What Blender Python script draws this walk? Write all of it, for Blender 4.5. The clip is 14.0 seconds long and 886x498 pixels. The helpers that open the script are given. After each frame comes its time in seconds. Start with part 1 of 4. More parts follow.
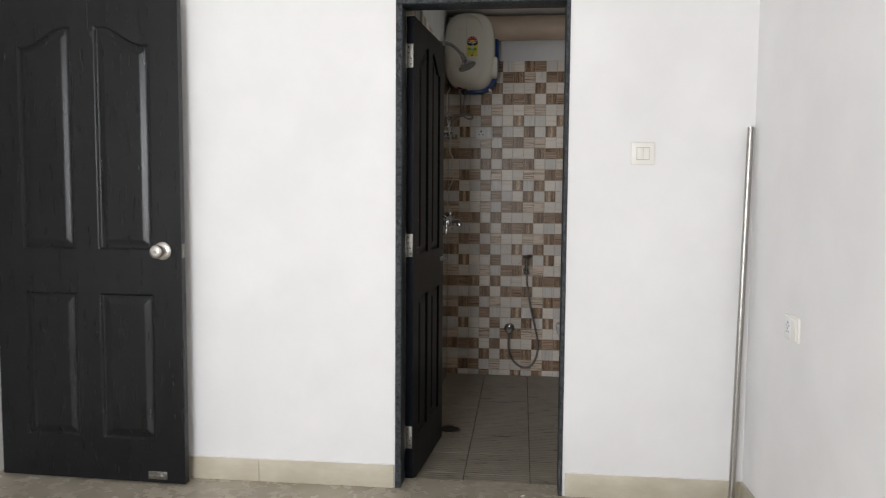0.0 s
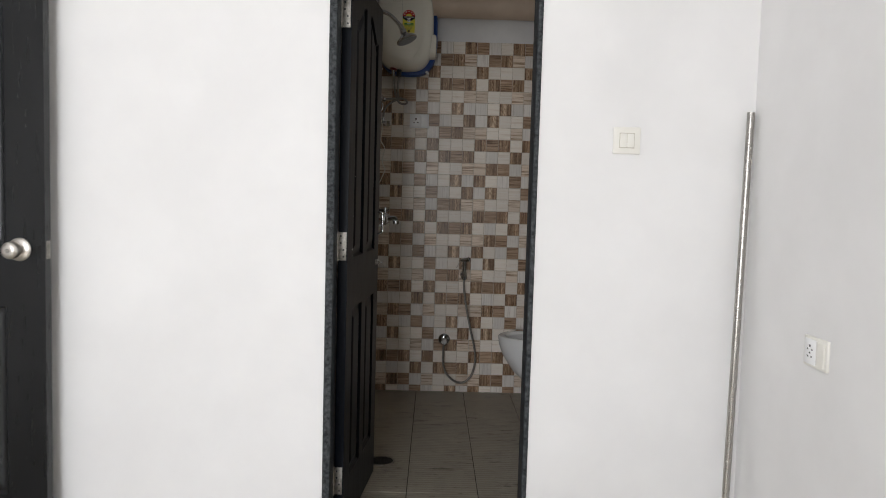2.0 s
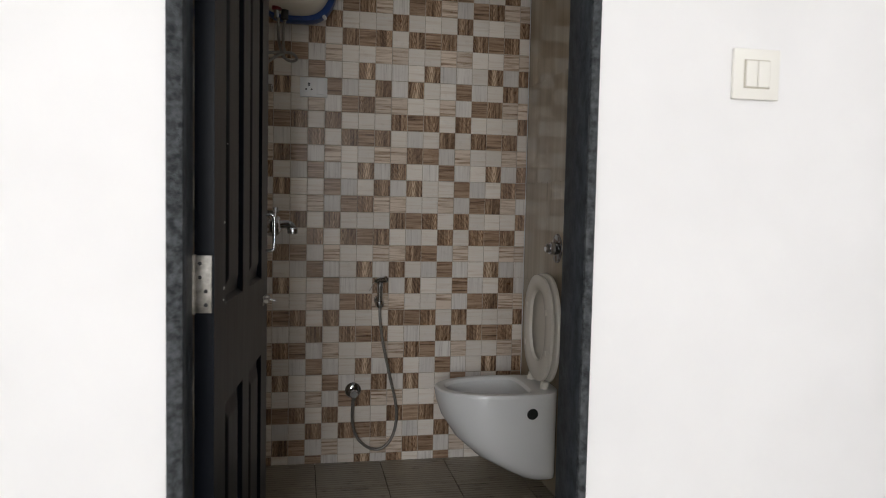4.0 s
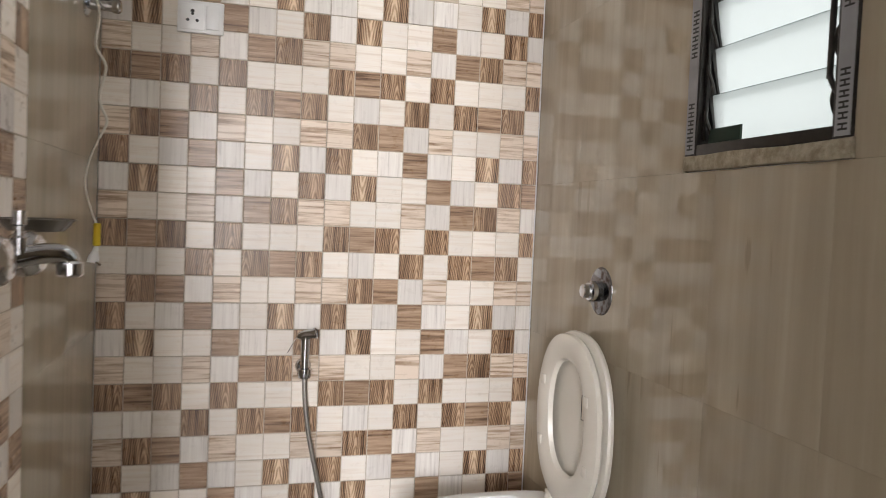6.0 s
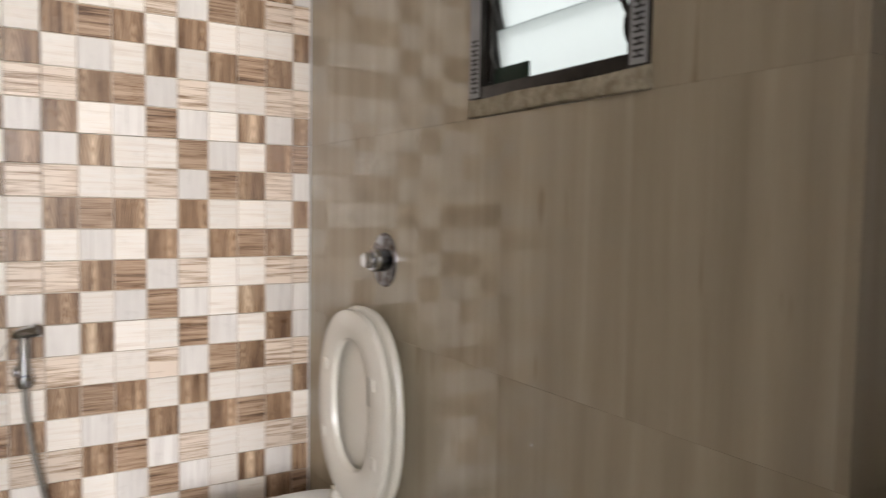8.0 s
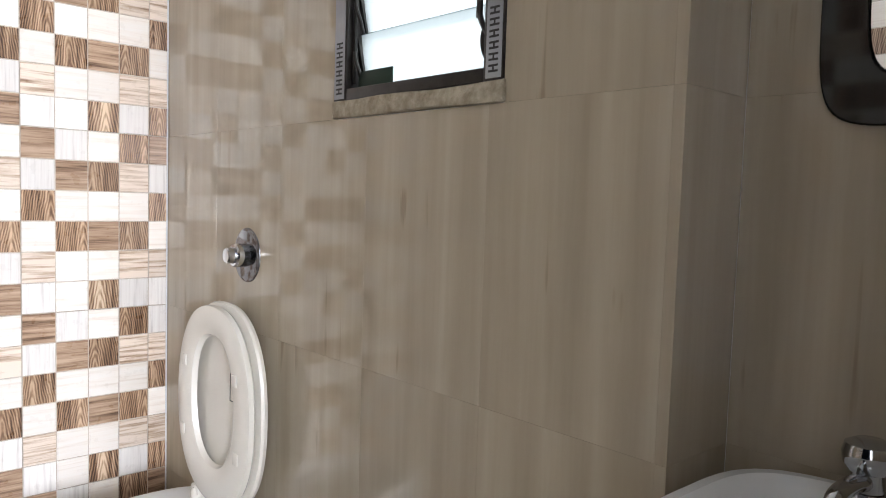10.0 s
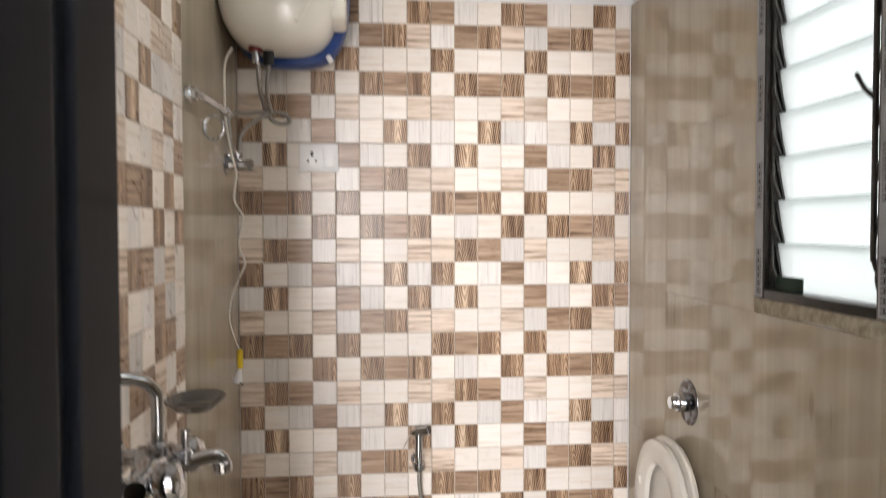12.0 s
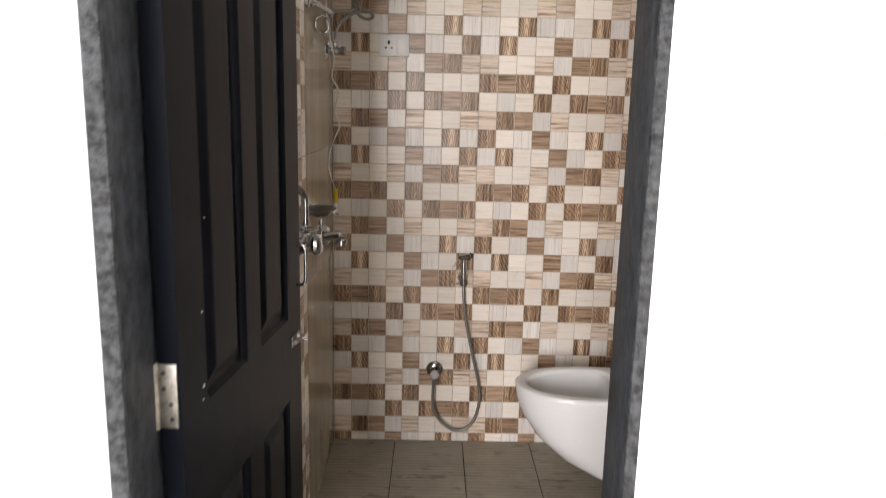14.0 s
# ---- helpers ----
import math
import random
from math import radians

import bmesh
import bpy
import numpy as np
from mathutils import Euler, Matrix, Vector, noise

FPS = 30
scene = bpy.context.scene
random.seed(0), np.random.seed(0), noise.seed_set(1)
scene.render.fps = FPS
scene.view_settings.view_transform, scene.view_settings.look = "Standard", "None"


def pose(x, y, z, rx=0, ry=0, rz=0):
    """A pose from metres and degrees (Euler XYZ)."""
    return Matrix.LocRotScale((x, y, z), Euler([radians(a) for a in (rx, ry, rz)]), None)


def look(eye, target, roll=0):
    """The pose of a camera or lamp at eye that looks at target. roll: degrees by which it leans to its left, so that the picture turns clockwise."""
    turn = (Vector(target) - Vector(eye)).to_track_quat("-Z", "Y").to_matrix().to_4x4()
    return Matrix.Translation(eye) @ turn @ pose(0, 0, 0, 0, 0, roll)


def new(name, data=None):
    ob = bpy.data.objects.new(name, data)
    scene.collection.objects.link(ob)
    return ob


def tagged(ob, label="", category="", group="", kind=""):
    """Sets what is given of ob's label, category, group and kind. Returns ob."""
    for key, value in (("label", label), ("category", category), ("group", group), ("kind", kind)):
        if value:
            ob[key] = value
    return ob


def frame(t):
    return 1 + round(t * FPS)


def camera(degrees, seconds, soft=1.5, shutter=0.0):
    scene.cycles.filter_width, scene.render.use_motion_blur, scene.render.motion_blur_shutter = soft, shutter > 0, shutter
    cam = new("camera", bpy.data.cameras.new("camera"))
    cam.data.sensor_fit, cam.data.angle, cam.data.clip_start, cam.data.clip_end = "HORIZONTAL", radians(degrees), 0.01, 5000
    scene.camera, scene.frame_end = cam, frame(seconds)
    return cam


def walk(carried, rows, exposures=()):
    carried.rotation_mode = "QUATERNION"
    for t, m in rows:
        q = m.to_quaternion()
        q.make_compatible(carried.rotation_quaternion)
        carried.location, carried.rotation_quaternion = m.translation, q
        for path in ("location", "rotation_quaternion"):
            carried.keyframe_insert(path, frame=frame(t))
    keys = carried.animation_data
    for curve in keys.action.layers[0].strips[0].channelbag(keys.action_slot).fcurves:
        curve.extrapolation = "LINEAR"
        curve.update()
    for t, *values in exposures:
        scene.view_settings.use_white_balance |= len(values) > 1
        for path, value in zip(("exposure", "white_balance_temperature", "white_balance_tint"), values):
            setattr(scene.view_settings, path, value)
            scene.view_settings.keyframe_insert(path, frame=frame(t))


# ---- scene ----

cam = camera(62.2, 14.0, soft=0.9, shutter=0.35)
PATH = [
    (0, (0.519, -5.2, 1.262), (0.307, -3.216, 1.118), 0.4),
    (0.5, (0.498, -5.202, 1.233), (0.395, -3.212, 1.063), 1.4),
    (1, (0.468, -5.131, 1.229), (0.401, -3.141, 1.042), 1.4),
    (1.5, (0.43, -4.917, 1.224), (0.394, -2.925, 1.054), 1.6),
    (2, (0.357, -4.65, 1.228), (0.384, -2.655, 1.089), 1.6),
    (2.5, (0.253, -4.359, 1.223), (0.382, -2.366, 1.115), 1.4),
    (3, (0.202, -4.033, 1.223), (0.413, -2.047, 1.108), 1.2),
    (3.5, (0.195, -3.698, 1.196), (0.494, -1.724, 1.081), 1.3),
    (3.7, (0.197, -3.567, 1.195), (0.531, -1.599, 1.071), 1.2),
    (5.8, (0.345, -2.24, 1.171), (0.858, -0.309, 1.096), 2.6),
    (6, (0.384, -2.13, 1.187), (0.904, -0.201, 1.103), 2.4),
    (6.5, (0.475, -1.998, 1.203), (1.015, -0.074, 1.119), 2.3),
    (7, (0.489, -1.961, 1.2), (1.092, -0.056, 1.11), 2.1),
    (7.5, (0.489, -1.949, 1.183), (1.235, -0.096, 1.075), 1.4),
    (8, (0.507, -1.927, 1.14), (1.547, -0.222, 1.026), 0.9),
    (8.2, (0.503, -1.925, 1.122), (1.683, -0.314, 1.01), 0.7),
    (10.3, (0.467, -1.988, 1.182), (1.805, -0.508, 1.044), 1.8),
    (10.5, (0.457, -2.008, 1.199), (1.655, -0.414, 1.049), 2.2),
    (11, (0.432, -2.078, 1.234), (1.113, -0.206, 1.047), 2.7),
    (11.5, (0.445, -2.177, 1.303), (0.774, -0.213, 1.117), 1.3),
    (12, (0.419, -2.329, 1.49), (0.606, -0.339, 1.427), -0.1),
    (12.5, (0.383, -2.522, 1.65), (0.537, -0.528, 1.682), -0.6),
    (13, (0.397, -2.68, 1.631), (0.499, -0.683, 1.648), -0.1),
    (13.5, (0.436, -2.876, 1.555), (0.491, -0.89, 1.327), 0.9),
    (14, (0.42, -3.079, 1.481), (0.45, -1.118, 1.09), 1.4),
]
walk(cam, [(t, look(eye, target, roll)) for t, eye, target, roll in PATH],
     exposures=[(0.0, -0.02, 6500, 10), (3.7, 0.0, 6500, 10), (5.4, 1.8, 6600, 13), (8.2, 1.9, 6600, 13), (9.6, 2.42, 6000, 12), (10.4, 2.42, 6000, 12), (11.1, 2.02, 6450, 12), (11.6, 2.12, 6550, 13), (12.0, 2.14, 6600, 14), (12.8, 2.12, 6650, 14), (13.4, 1.85, 6700, 14), (14.0, 1.55, 6900, 15)])

# ---------------------------------------------------------------- plan
W = 1.25             # width of the shower room at its far end
TOP = 2.2            # top of the wall tiles
ZB = -0.015          # bathroom floor
ZR = 0.012           # bedroom floor
CB = 2.497           # bathroom ceiling
CR = 2.85            # bedroom ceiling
YW = -2.163          # bedroom face of the partition
YI = -2.05           # bathroom face of the partition
SQ = 0.075           # mosaic pitch
XE = 1.43            # bedroom's right wall
XWEST = -1.80
YS = -6.6            # bedroom's far end, behind the walk
OL, OR, OT = 0.019, 0.687, 2.045   # clear door opening

# ---------------------------------------------------------------- world and lights
world = bpy.data.worlds.new("sky")
scene.world = world
world.use_nodes = True
wn = world.node_tree
sky = wn.nodes.new("ShaderNodeTexSky")
sky.sky_type, sky.sun_disc, sky.sun_elevation, sky.sun_rotation = "NISHITA", False, radians(50), radians(200)
wn.links.new(sky.outputs[0], wn.nodes["Background"].inputs[0])
wn.nodes["Background"].inputs[1].default_value = 0.1


def area(name, m, sx, sy, watts, color):
    data = bpy.data.lights.new(name, "AREA")
    data.shape, data.size, data.size_y, data.energy, data.color = "RECTANGLE", sx, sy, watts, color
    ob = new(name, data)
    ob.matrix_world = m
    return ob


# daylight in the window openings
area("daylight_bedroom", look((-0.75, YS + 0.02, 1.55), (-0.75, 0, 1.45)), 1.4, 1.7, 91, (0.955, 0.975, 1.0))
area("daylight_louvre", look((W + 0.075, -1.0135, 1.715), (0, -1.0135, 1.715)), 0.425, 0.76, 0.50, (0.985, 1.0, 0.99))
area("daylight_top_pane", look((W + 0.075, -1.0135, 2.27), (0, -1.0135, 2.27)), 0.425, 0.33, 0.95, (0.985, 1.0, 0.99))


# ---------------------------------------------------------------- materials
def mat(name, color=(0.8, 0.8, 0.8), rough=0.5, metal=0.0, spec=0.5):
    m = bpy.data.materials.new(name)
    m.use_nodes = True
    b = m.node_tree.nodes["Principled BSDF"]
    b.inputs["Base Color"].default_value = (*color, 1)
    b.inputs["Roughness"].default_value = rough
    b.inputs["Metallic"].default_value = metal
    b.inputs["Specular IOR Level"].default_value = spec
    return m


def node(m, kind, **values):
    n = m.node_tree.nodes.new(kind)
    for key, v in values.items():
        if key == "op":
            n.operation = v
        elif key == "blend":
            n.data_type, n.blend_type = "RGBA", v
        else:
            n.inputs[int(key[1:]) if key[0] == "i" and key[1:].isdigit() else key.replace("_", " ")].default_value = v
    return n


def link(m, a, b):
    m.node_tree.links.new(a, b)


def bsdf(m):
    return m.node_tree.nodes["Principled BSDF"]


def ramp(m, fac, stops):
    r = m.node_tree.nodes.new("ShaderNodeValToRGB")
    while len(r.color_ramp.elements) < len(stops):
        r.color_ramp.elements.new(0.5)
    for e, (p, c) in zip(r.color_ramp.elements, stops):
        e.position, e.color = p, (*c, 1)
    link(m, fac, r.inputs[0])
    return r.outputs[0]


def coords(m, scale=(1, 1, 1), shift=0.0):
    """Object coordinates, scaled, and moved by each object's own random number."""
    tc = m.node_tree.nodes.new("ShaderNodeTexCoord")
    mp = node(m, "ShaderNodeMapping")
    mp.inputs["Scale"].default_value = scale
    link(m, tc.outputs["Object"], mp.inputs[0])
    if not shift:
        return mp.outputs[0]
    oi = m.node_tree.nodes.new("ShaderNodeObjectInfo")
    mu = node(m, "ShaderNodeMath", op="MULTIPLY", i1=shift)
    link(m, oi.outputs["Random"], mu.inputs[0])
    ad = m.node_tree.nodes.new("ShaderNodeVectorMath")
    link(m, mp.outputs[0], ad.inputs[0])
    link(m, mu.outputs[0], ad.inputs[1])
    return ad.outputs[0]


def noise_tex(m, co, scale, detail=4.0, rough=0.6):
    n = node(m, "ShaderNodeTexNoise", Scale=scale, Detail=detail, Roughness=rough)
    link(m, co, n.inputs["Vector"])
    return n.outputs["Fac"]


def bump(m, height, strength=0.2, dist=0.002):
    b = node(m, "ShaderNodeBump", Strength=strength, Distance=dist)
    link(m, height, b.inputs["Height"])
    link(m, b.outputs[0], bsdf(m).inputs["Normal"])


def rough_by(m, fac, lo, hi):
    r = node(m, "ShaderNodeMapRange", To_Min=lo, To_Max=hi)
    link(m, fac, r.inputs[0])
    link(m, r.outputs[0], bsdf(m).inputs["Roughness"])


def mottled(name, c1, c2, scale, rough=(0.4, 0.6), metal=0.0, stretch=(1, 1, 1), strength=0.1, dist=0.001, shift=0.0, spec=0.5, lo=0.35, hi=0.65):
    m = mat(name, c1, rough[0], metal, spec)
    co = coords(m, stretch, shift)
    f = noise_tex(m, co, scale)
    link(m, ramp(m, f, [(lo, c1), (hi, c2)]), bsdf(m).inputs["Base Color"])
    g = noise_tex(m, co, scale * 5, 3)
    rough_by(m, g, *rough)
    if strength:
        bump(m, g, strength, dist)
    return m


PAINT = mottled("white_wall_paint", (0.80, 0.79, 0.785), (0.86, 0.85, 0.845), 1.7, (0.55, 0.75), strength=0.12, dist=0.0015)
PAINT_OLD = mottled("white_bath_paint", (0.74, 0.73, 0.73), (0.83, 0.82, 0.815), 3.0, (0.6, 0.8), strength=0.25, dist=0.002)
BLACK = mottled("black_door_paint", (0.0055, 0.006, 0.0068), (0.009, 0.0095, 0.0105), 9, (0.22, 0.36), stretch=(1, 1, 0.12), strength=0.06, dist=0.0004, spec=0.34)
BLACK_MATT = mottled("matt_black_door_paint", (0.0030, 0.0040, 0.0064), (0.0050, 0.0064, 0.0096), 9, (0.28, 0.40), stretch=(1, 1, 0.12), strength=0.1, dist=0.0005, spec=0.085)
GRANITE = mottled("grey_granite", (0.010, 0.0122, 0.0155), (0.050, 0.057, 0.066), 48, (0.42, 0.62), stretch=(1, 1, 0.6), strength=0.3, dist=0.002, spec=0.35)
GRANITE_CUT = mottled("rough_granite_edge", (0.018, 0.021, 0.023), (0.088, 0.094, 0.10), 75, (0.7, 0.9), strength=0.8, dist=0.004, spec=0.3)
CHROME = mat("chrome", (0.52, 0.53, 0.55), 0.06, 1.0)
STEEL = mottled("brushed_steel", (0.36, 0.345, 0.32), (0.46, 0.44, 0.415), 300, (0.22, 0.34), 1.0, (1, 1, 0.02), 0.05)
SATIN = mottled("satin_nickel", (0.55, 0.52, 0.48), (0.64, 0.61, 0.57), 60, (0.25, 0.36), 1.0, strength=0.02)
PLATE = mat("brushed_chrome", (0.46, 0.46, 0.46), 0.2, 1.0)
DULL = mottled("dull_zinc", (0.20, 0.19, 0.17), (0.34, 0.32, 0.29), 60, (0.4, 0.6), 1.0, strength=0.1)
CERAMIC = mat("white_ceramic", (0.82, 0.82, 0.81), 0.08)
IVORY = mat("ivory_plastic", (0.82, 0.785, 0.70), 0.13)
SEAT = mat("pale_seat_plastic", (0.78, 0.74, 0.66), 0.22)
SWITCH = mat("cream_switch_plastic", (0.83, 0.81, 0.75), 0.3)
WHITE = mat("white_plastic", (0.9, 0.9, 0.9), 0.28)
BLUE = mat("dark_blue_plastic", (0.004, 0.042, 0.20), 0.3)
RED = mat("red_plastic", (0.50, 0.02, 0.015), 0.4)
YELLOW = mat("yellow_plastic", (0.75, 0.55, 0.02), 0.45)
LABEL_YELLOW = mat("yellow_sticker", (0.80, 0.72, 0.10), 0.4)
GREEN = mat("green_print", (0.10, 0.33, 0.06), 0.5)
INK = mat("black_print", (0.012, 0.012, 0.012), 0.5)
RUBBER = mat("black_rubber", (0.012, 0.012, 0.012), 0.6)
HOSE = mottled("braided_hose", (0.20, 0.185, 0.165), (0.42, 0.40, 0.37), 400, (0.3, 0.45), 0.9, strength=0.4)
CABLE = mat("white_cable", (0.72, 0.68, 0.60), 0.45)
PVC = mottled("beige_painted_pipe", (0.58, 0.46, 0.36), (0.66, 0.53, 0.42), 5, (0.35, 0.5), strength=0.05)
CEMENT = mottled("rough_cement", (0.30, 0.25, 0.17), (0.50, 0.44, 0.33), 45, (0.8, 0.95), strength=0.9, dist=0.006)
PLASTER = mottled("white_plaster", (0.70, 0.68, 0.66), (0.80, 0.79, 0.78), 50, (0.8, 0.9), strength=0.9, dist=0.004)
ALU_DARK = mottled("dark_bronze_aluminium", (0.022, 0.019, 0.017), (0.04, 0.035, 0.03), 30, (0.35, 0.5), 0.4)
TAPE = mottled("grey_tape", (0.27, 0.275, 0.29), (0.33, 0.335, 0.35), 12, (0.35, 0.5), strength=0.15)
GROUT = mottled("pale_grout", (0.46, 0.385, 0.31), (0.62, 0.54, 0.45), 30, (0.8, 0.9), strength=0.2)
GROUT_DARK = mottled("dirty_grout", (0.025, 0.022, 0.019), (0.06, 0.053, 0.045), 12, (0.8, 0.9), strength=0.2)
MIRROR = mat("mirror_glass", (0.9, 0.9, 0.9), 0.01, 1.0)
MIRROR_FRAME = mat("black_glass_frame", (0.006, 0.008, 0.009), 0.06)
GREEN_CARD = mat("dark_green_card", (0.008, 0.03, 0.018), 0.6)
TAN = mottled("cream_skirting_tile", (0.50, 0.45, 0.35), (0.60, 0.55, 0.44), 6, (0.25, 0.4), stretch=(1, 1, 2), strength=0.05, shift=20)
FLOOR_TILE = mottled("beige_floor_tile", (0.345, 0.303, 0.238), (0.385, 0.342, 0.272), 3, (0.22, 0.32), strength=0.0, shift=20)


def wood_square(name, kind):
    """Printed timber on a glazed mosaic square: grain across, upright, or in arches."""
    m = mat(name, (0.5, 0.4, 0.3), 0.28, spec=0.45)
    if kind in ("cream", "stripe", "brown"):
        stretch = (5, 1, 105)
    else:
        stretch = (105, 1, 4.5)
    co = coords(m, stretch, 40.0)
    f = noise_tex(m, co, 1.0, 5, 0.62)
    if kind in ("dark", "arch", "arch_down"):
        tc = m.node_tree.nodes.new("ShaderNodeTexCoord")
        sp = node(m, "ShaderNodeSeparateXYZ")
        link(m, tc.outputs["Object"], sp.inputs[0])
        oi = m.node_tree.nodes.new("ShaderNodeObjectInfo")
        off = node(m, "ShaderNodeMapRange", To_Min=-0.030 if kind == "dark" else -0.012, To_Max=0.030 if kind == "dark" else 0.012)
        link(m, oi.outputs["Random"], off.inputs[0])
        dx = node(m, "ShaderNodeMath", op="SUBTRACT")
        link(m, sp.outputs[0], dx.inputs[0])
        link(m, off.outputs[0], dx.inputs[1])
        x2 = node(m, "ShaderNodeMath", op="MULTIPLY")
        link(m, dx.outputs[0], x2.inputs[0])
        link(m, dx.outputs[0], x2.inputs[1])
        ad2 = node(m, "ShaderNodeMath", op="ADD", i1=2.2e-5)
        link(m, x2.outputs[0], ad2.inputs[0])
        rt = node(m, "ShaderNodeMath", op="SQRT")
        link(m, ad2.outputs[0], rt.inputs[0])
        k = node(m, "ShaderNodeMath", op="MULTIPLY", i1=1150.0 if kind == "dark" else 980.0)
        link(m, rt.outputs[0], k.inputs[0])
        z = node(m, "ShaderNodeMath", op="MULTIPLY_ADD", i1=-170.0 if kind == "arch_down" else 170.0)
        link(m, sp.outputs[2], z.inputs[0])
        link(m, k.outputs[0], z.inputs[2])
        wob = node(m, "ShaderNodeMath", op="MULTIPLY_ADD", i1=15.0 if kind == "dark" else 9.0)
        link(m, noise_tex(m, coords(m, (20, 1, 9), 17.0), 1.5, 3), wob.inputs[0])
        link(m, z.outputs[0], wob.inputs[2])
        si = node(m, "ShaderNodeMath", op="SINE")
        link(m, wob.outputs[0], si.inputs[0])
        half = node(m, "ShaderNodeMath", op="MULTIPLY_ADD", i1=0.115 if kind == "dark" else 0.125, i2=0.0)
        link(m, si.outputs[0], half.inputs[0])
        add = node(m, "ShaderNodeMath", op="ADD")
        link(m, half.outputs[0], add.inputs[0])
        link(m, f, add.inputs[1])
        f = add.outputs[0]
        glow = node(m, "ShaderNodeMapRange", From_Min=0.0, From_Max=0.020, To_Min=0.15 if kind == "dark" else 0.36, To_Max=0.0)
        link(m, rt.outputs[0], glow.inputs[0])
        mid = node(m, "ShaderNodeMath", op="ADD")
        link(m, f, mid.inputs[0])
        link(m, glow.outputs[0], mid.inputs[1])
        f = mid.outputs[0]
    ramps = {
        "cream": [(0.30, (0.74, 0.645, 0.55)), (0.48, (0.85, 0.775, 0.69)), (0.70, (0.87, 0.82, 0.755))],
        "grey": [(0.28, (0.54, 0.49, 0.445)), (0.45, (0.75, 0.70, 0.65)), (0.70, (0.84, 0.80, 0.745))],
        "stripe": [(0.33, (0.27, 0.17, 0.105)), (0.43, (0.52, 0.39, 0.28)), (0.55, (0.76, 0.64, 0.53))],
        "brown": [(0.33, (0.115, 0.064, 0.036)), (0.46, (0.31, 0.195, 0.122)), (0.64, (0.52, 0.37, 0.255))],
        "dark": [(0.30, (0.060, 0.031, 0.017)), (0.44, (0.19, 0.108, 0.062)), (0.56, (0.32, 0.198, 0.117)), (0.76, (0.58, 0.41, 0.27))],
        "arch": [(0.30, (0.058, 0.030, 0.017)), (0.45, (0.20, 0.114, 0.066)), (0.62, (0.42, 0.272, 0.165)), (0.82, (0.74, 0.57, 0.40))],
    }
    ramps["arch_down"] = ramps["arch"]
    col = ramp(m, f, ramps[kind])
    oi2 = m.node_tree.nodes.new("ShaderNodeObjectInfo")
    hv = node(m, "ShaderNodeHueSaturation")
    mr = node(m, "ShaderNodeMapRange", To_Min=0.88, To_Max=1.1)
    link(m, oi2.outputs["Random"], mr.inputs[0])
    link(m, mr.outputs[0], hv.inputs["Value"])
    link(m, col, hv.inputs["Color"])
    link(m, hv.outputs[0], bsdf(m).inputs["Base Color"])
    rough_by(m, noise_tex(m, coords(m, (1, 1, 1), 5.0), 40, 2), 0.23, 0.35)
    bump(m, f, 0.08, 0.0006)
    return m


SQUARES = {"L": wood_square("cream_wood_print", "cream"), "G": wood_square("grey_wood_print", "grey"), "S": wood_square("striped_wood_print", "stripe"),
           "H": wood_square("brown_wood_print", "brown"), "D": wood_square("dark_wood_print", "dark"), "V": wood_square("arched_wood_print", "arch"),
           "A": wood_square("arched_wood_print_down", "arch_down")}


def marble_tile():
    """Polished beige tile with soft upright veins."""
    m = mat("polished_beige_tile", (0.3, 0.26, 0.22), 0.03, spec=0.56)
    co = coords(m, (1, 1, 0.05), 30.0)
    f = noise_tex(m, co, 16, 5, 0.6)
    g = noise_tex(m, coords(m, (1, 1, 0.5), 30.0), 3.5, 3)
    c1 = ramp(m, f, [(0.3, (0.332, 0.281, 0.207)), (0.52, (0.392, 0.335, 0.250)), (0.72, (0.452, 0.392, 0.298))])
    c2 = ramp(m, g, [(0.35, (0.97, 0.965, 0.96)), (0.65, (1.06, 1.055, 1.05))])
    mx = node(m, "ShaderNodeMix", blend="MULTIPLY")
    mx.inputs[0].default_value = 1.0
    link(m, c1, mx.inputs[6])
    link(m, c2, mx.inputs[7])
    v = noise_tex(m, coords(m, (1, 1, 0.035), 55.0), 42, 3, 0.55)
    br = noise_tex(m, coords(m, (1, 1, 0.6), 12.0), 7, 2)
    both = node(m, "ShaderNodeMath", op="MULTIPLY")
    link(m, v, both.inputs[0])
    link(m, br, both.inputs[1])
    vein = ramp(m, both.outputs[0], [(0.40, (1, 1, 1)), (0.45, (0.78, 0.75, 0.72))])
    m3 = node(m, "ShaderNodeMix", blend="MULTIPLY")
    m3.inputs[0].default_value = 1.0
    link(m, mx.outputs[2], m3.inputs[6])
    link(m, vein, m3.inputs[7])
    link(m, m3.outputs[2], bsdf(m).inputs["Base Color"])
    return m


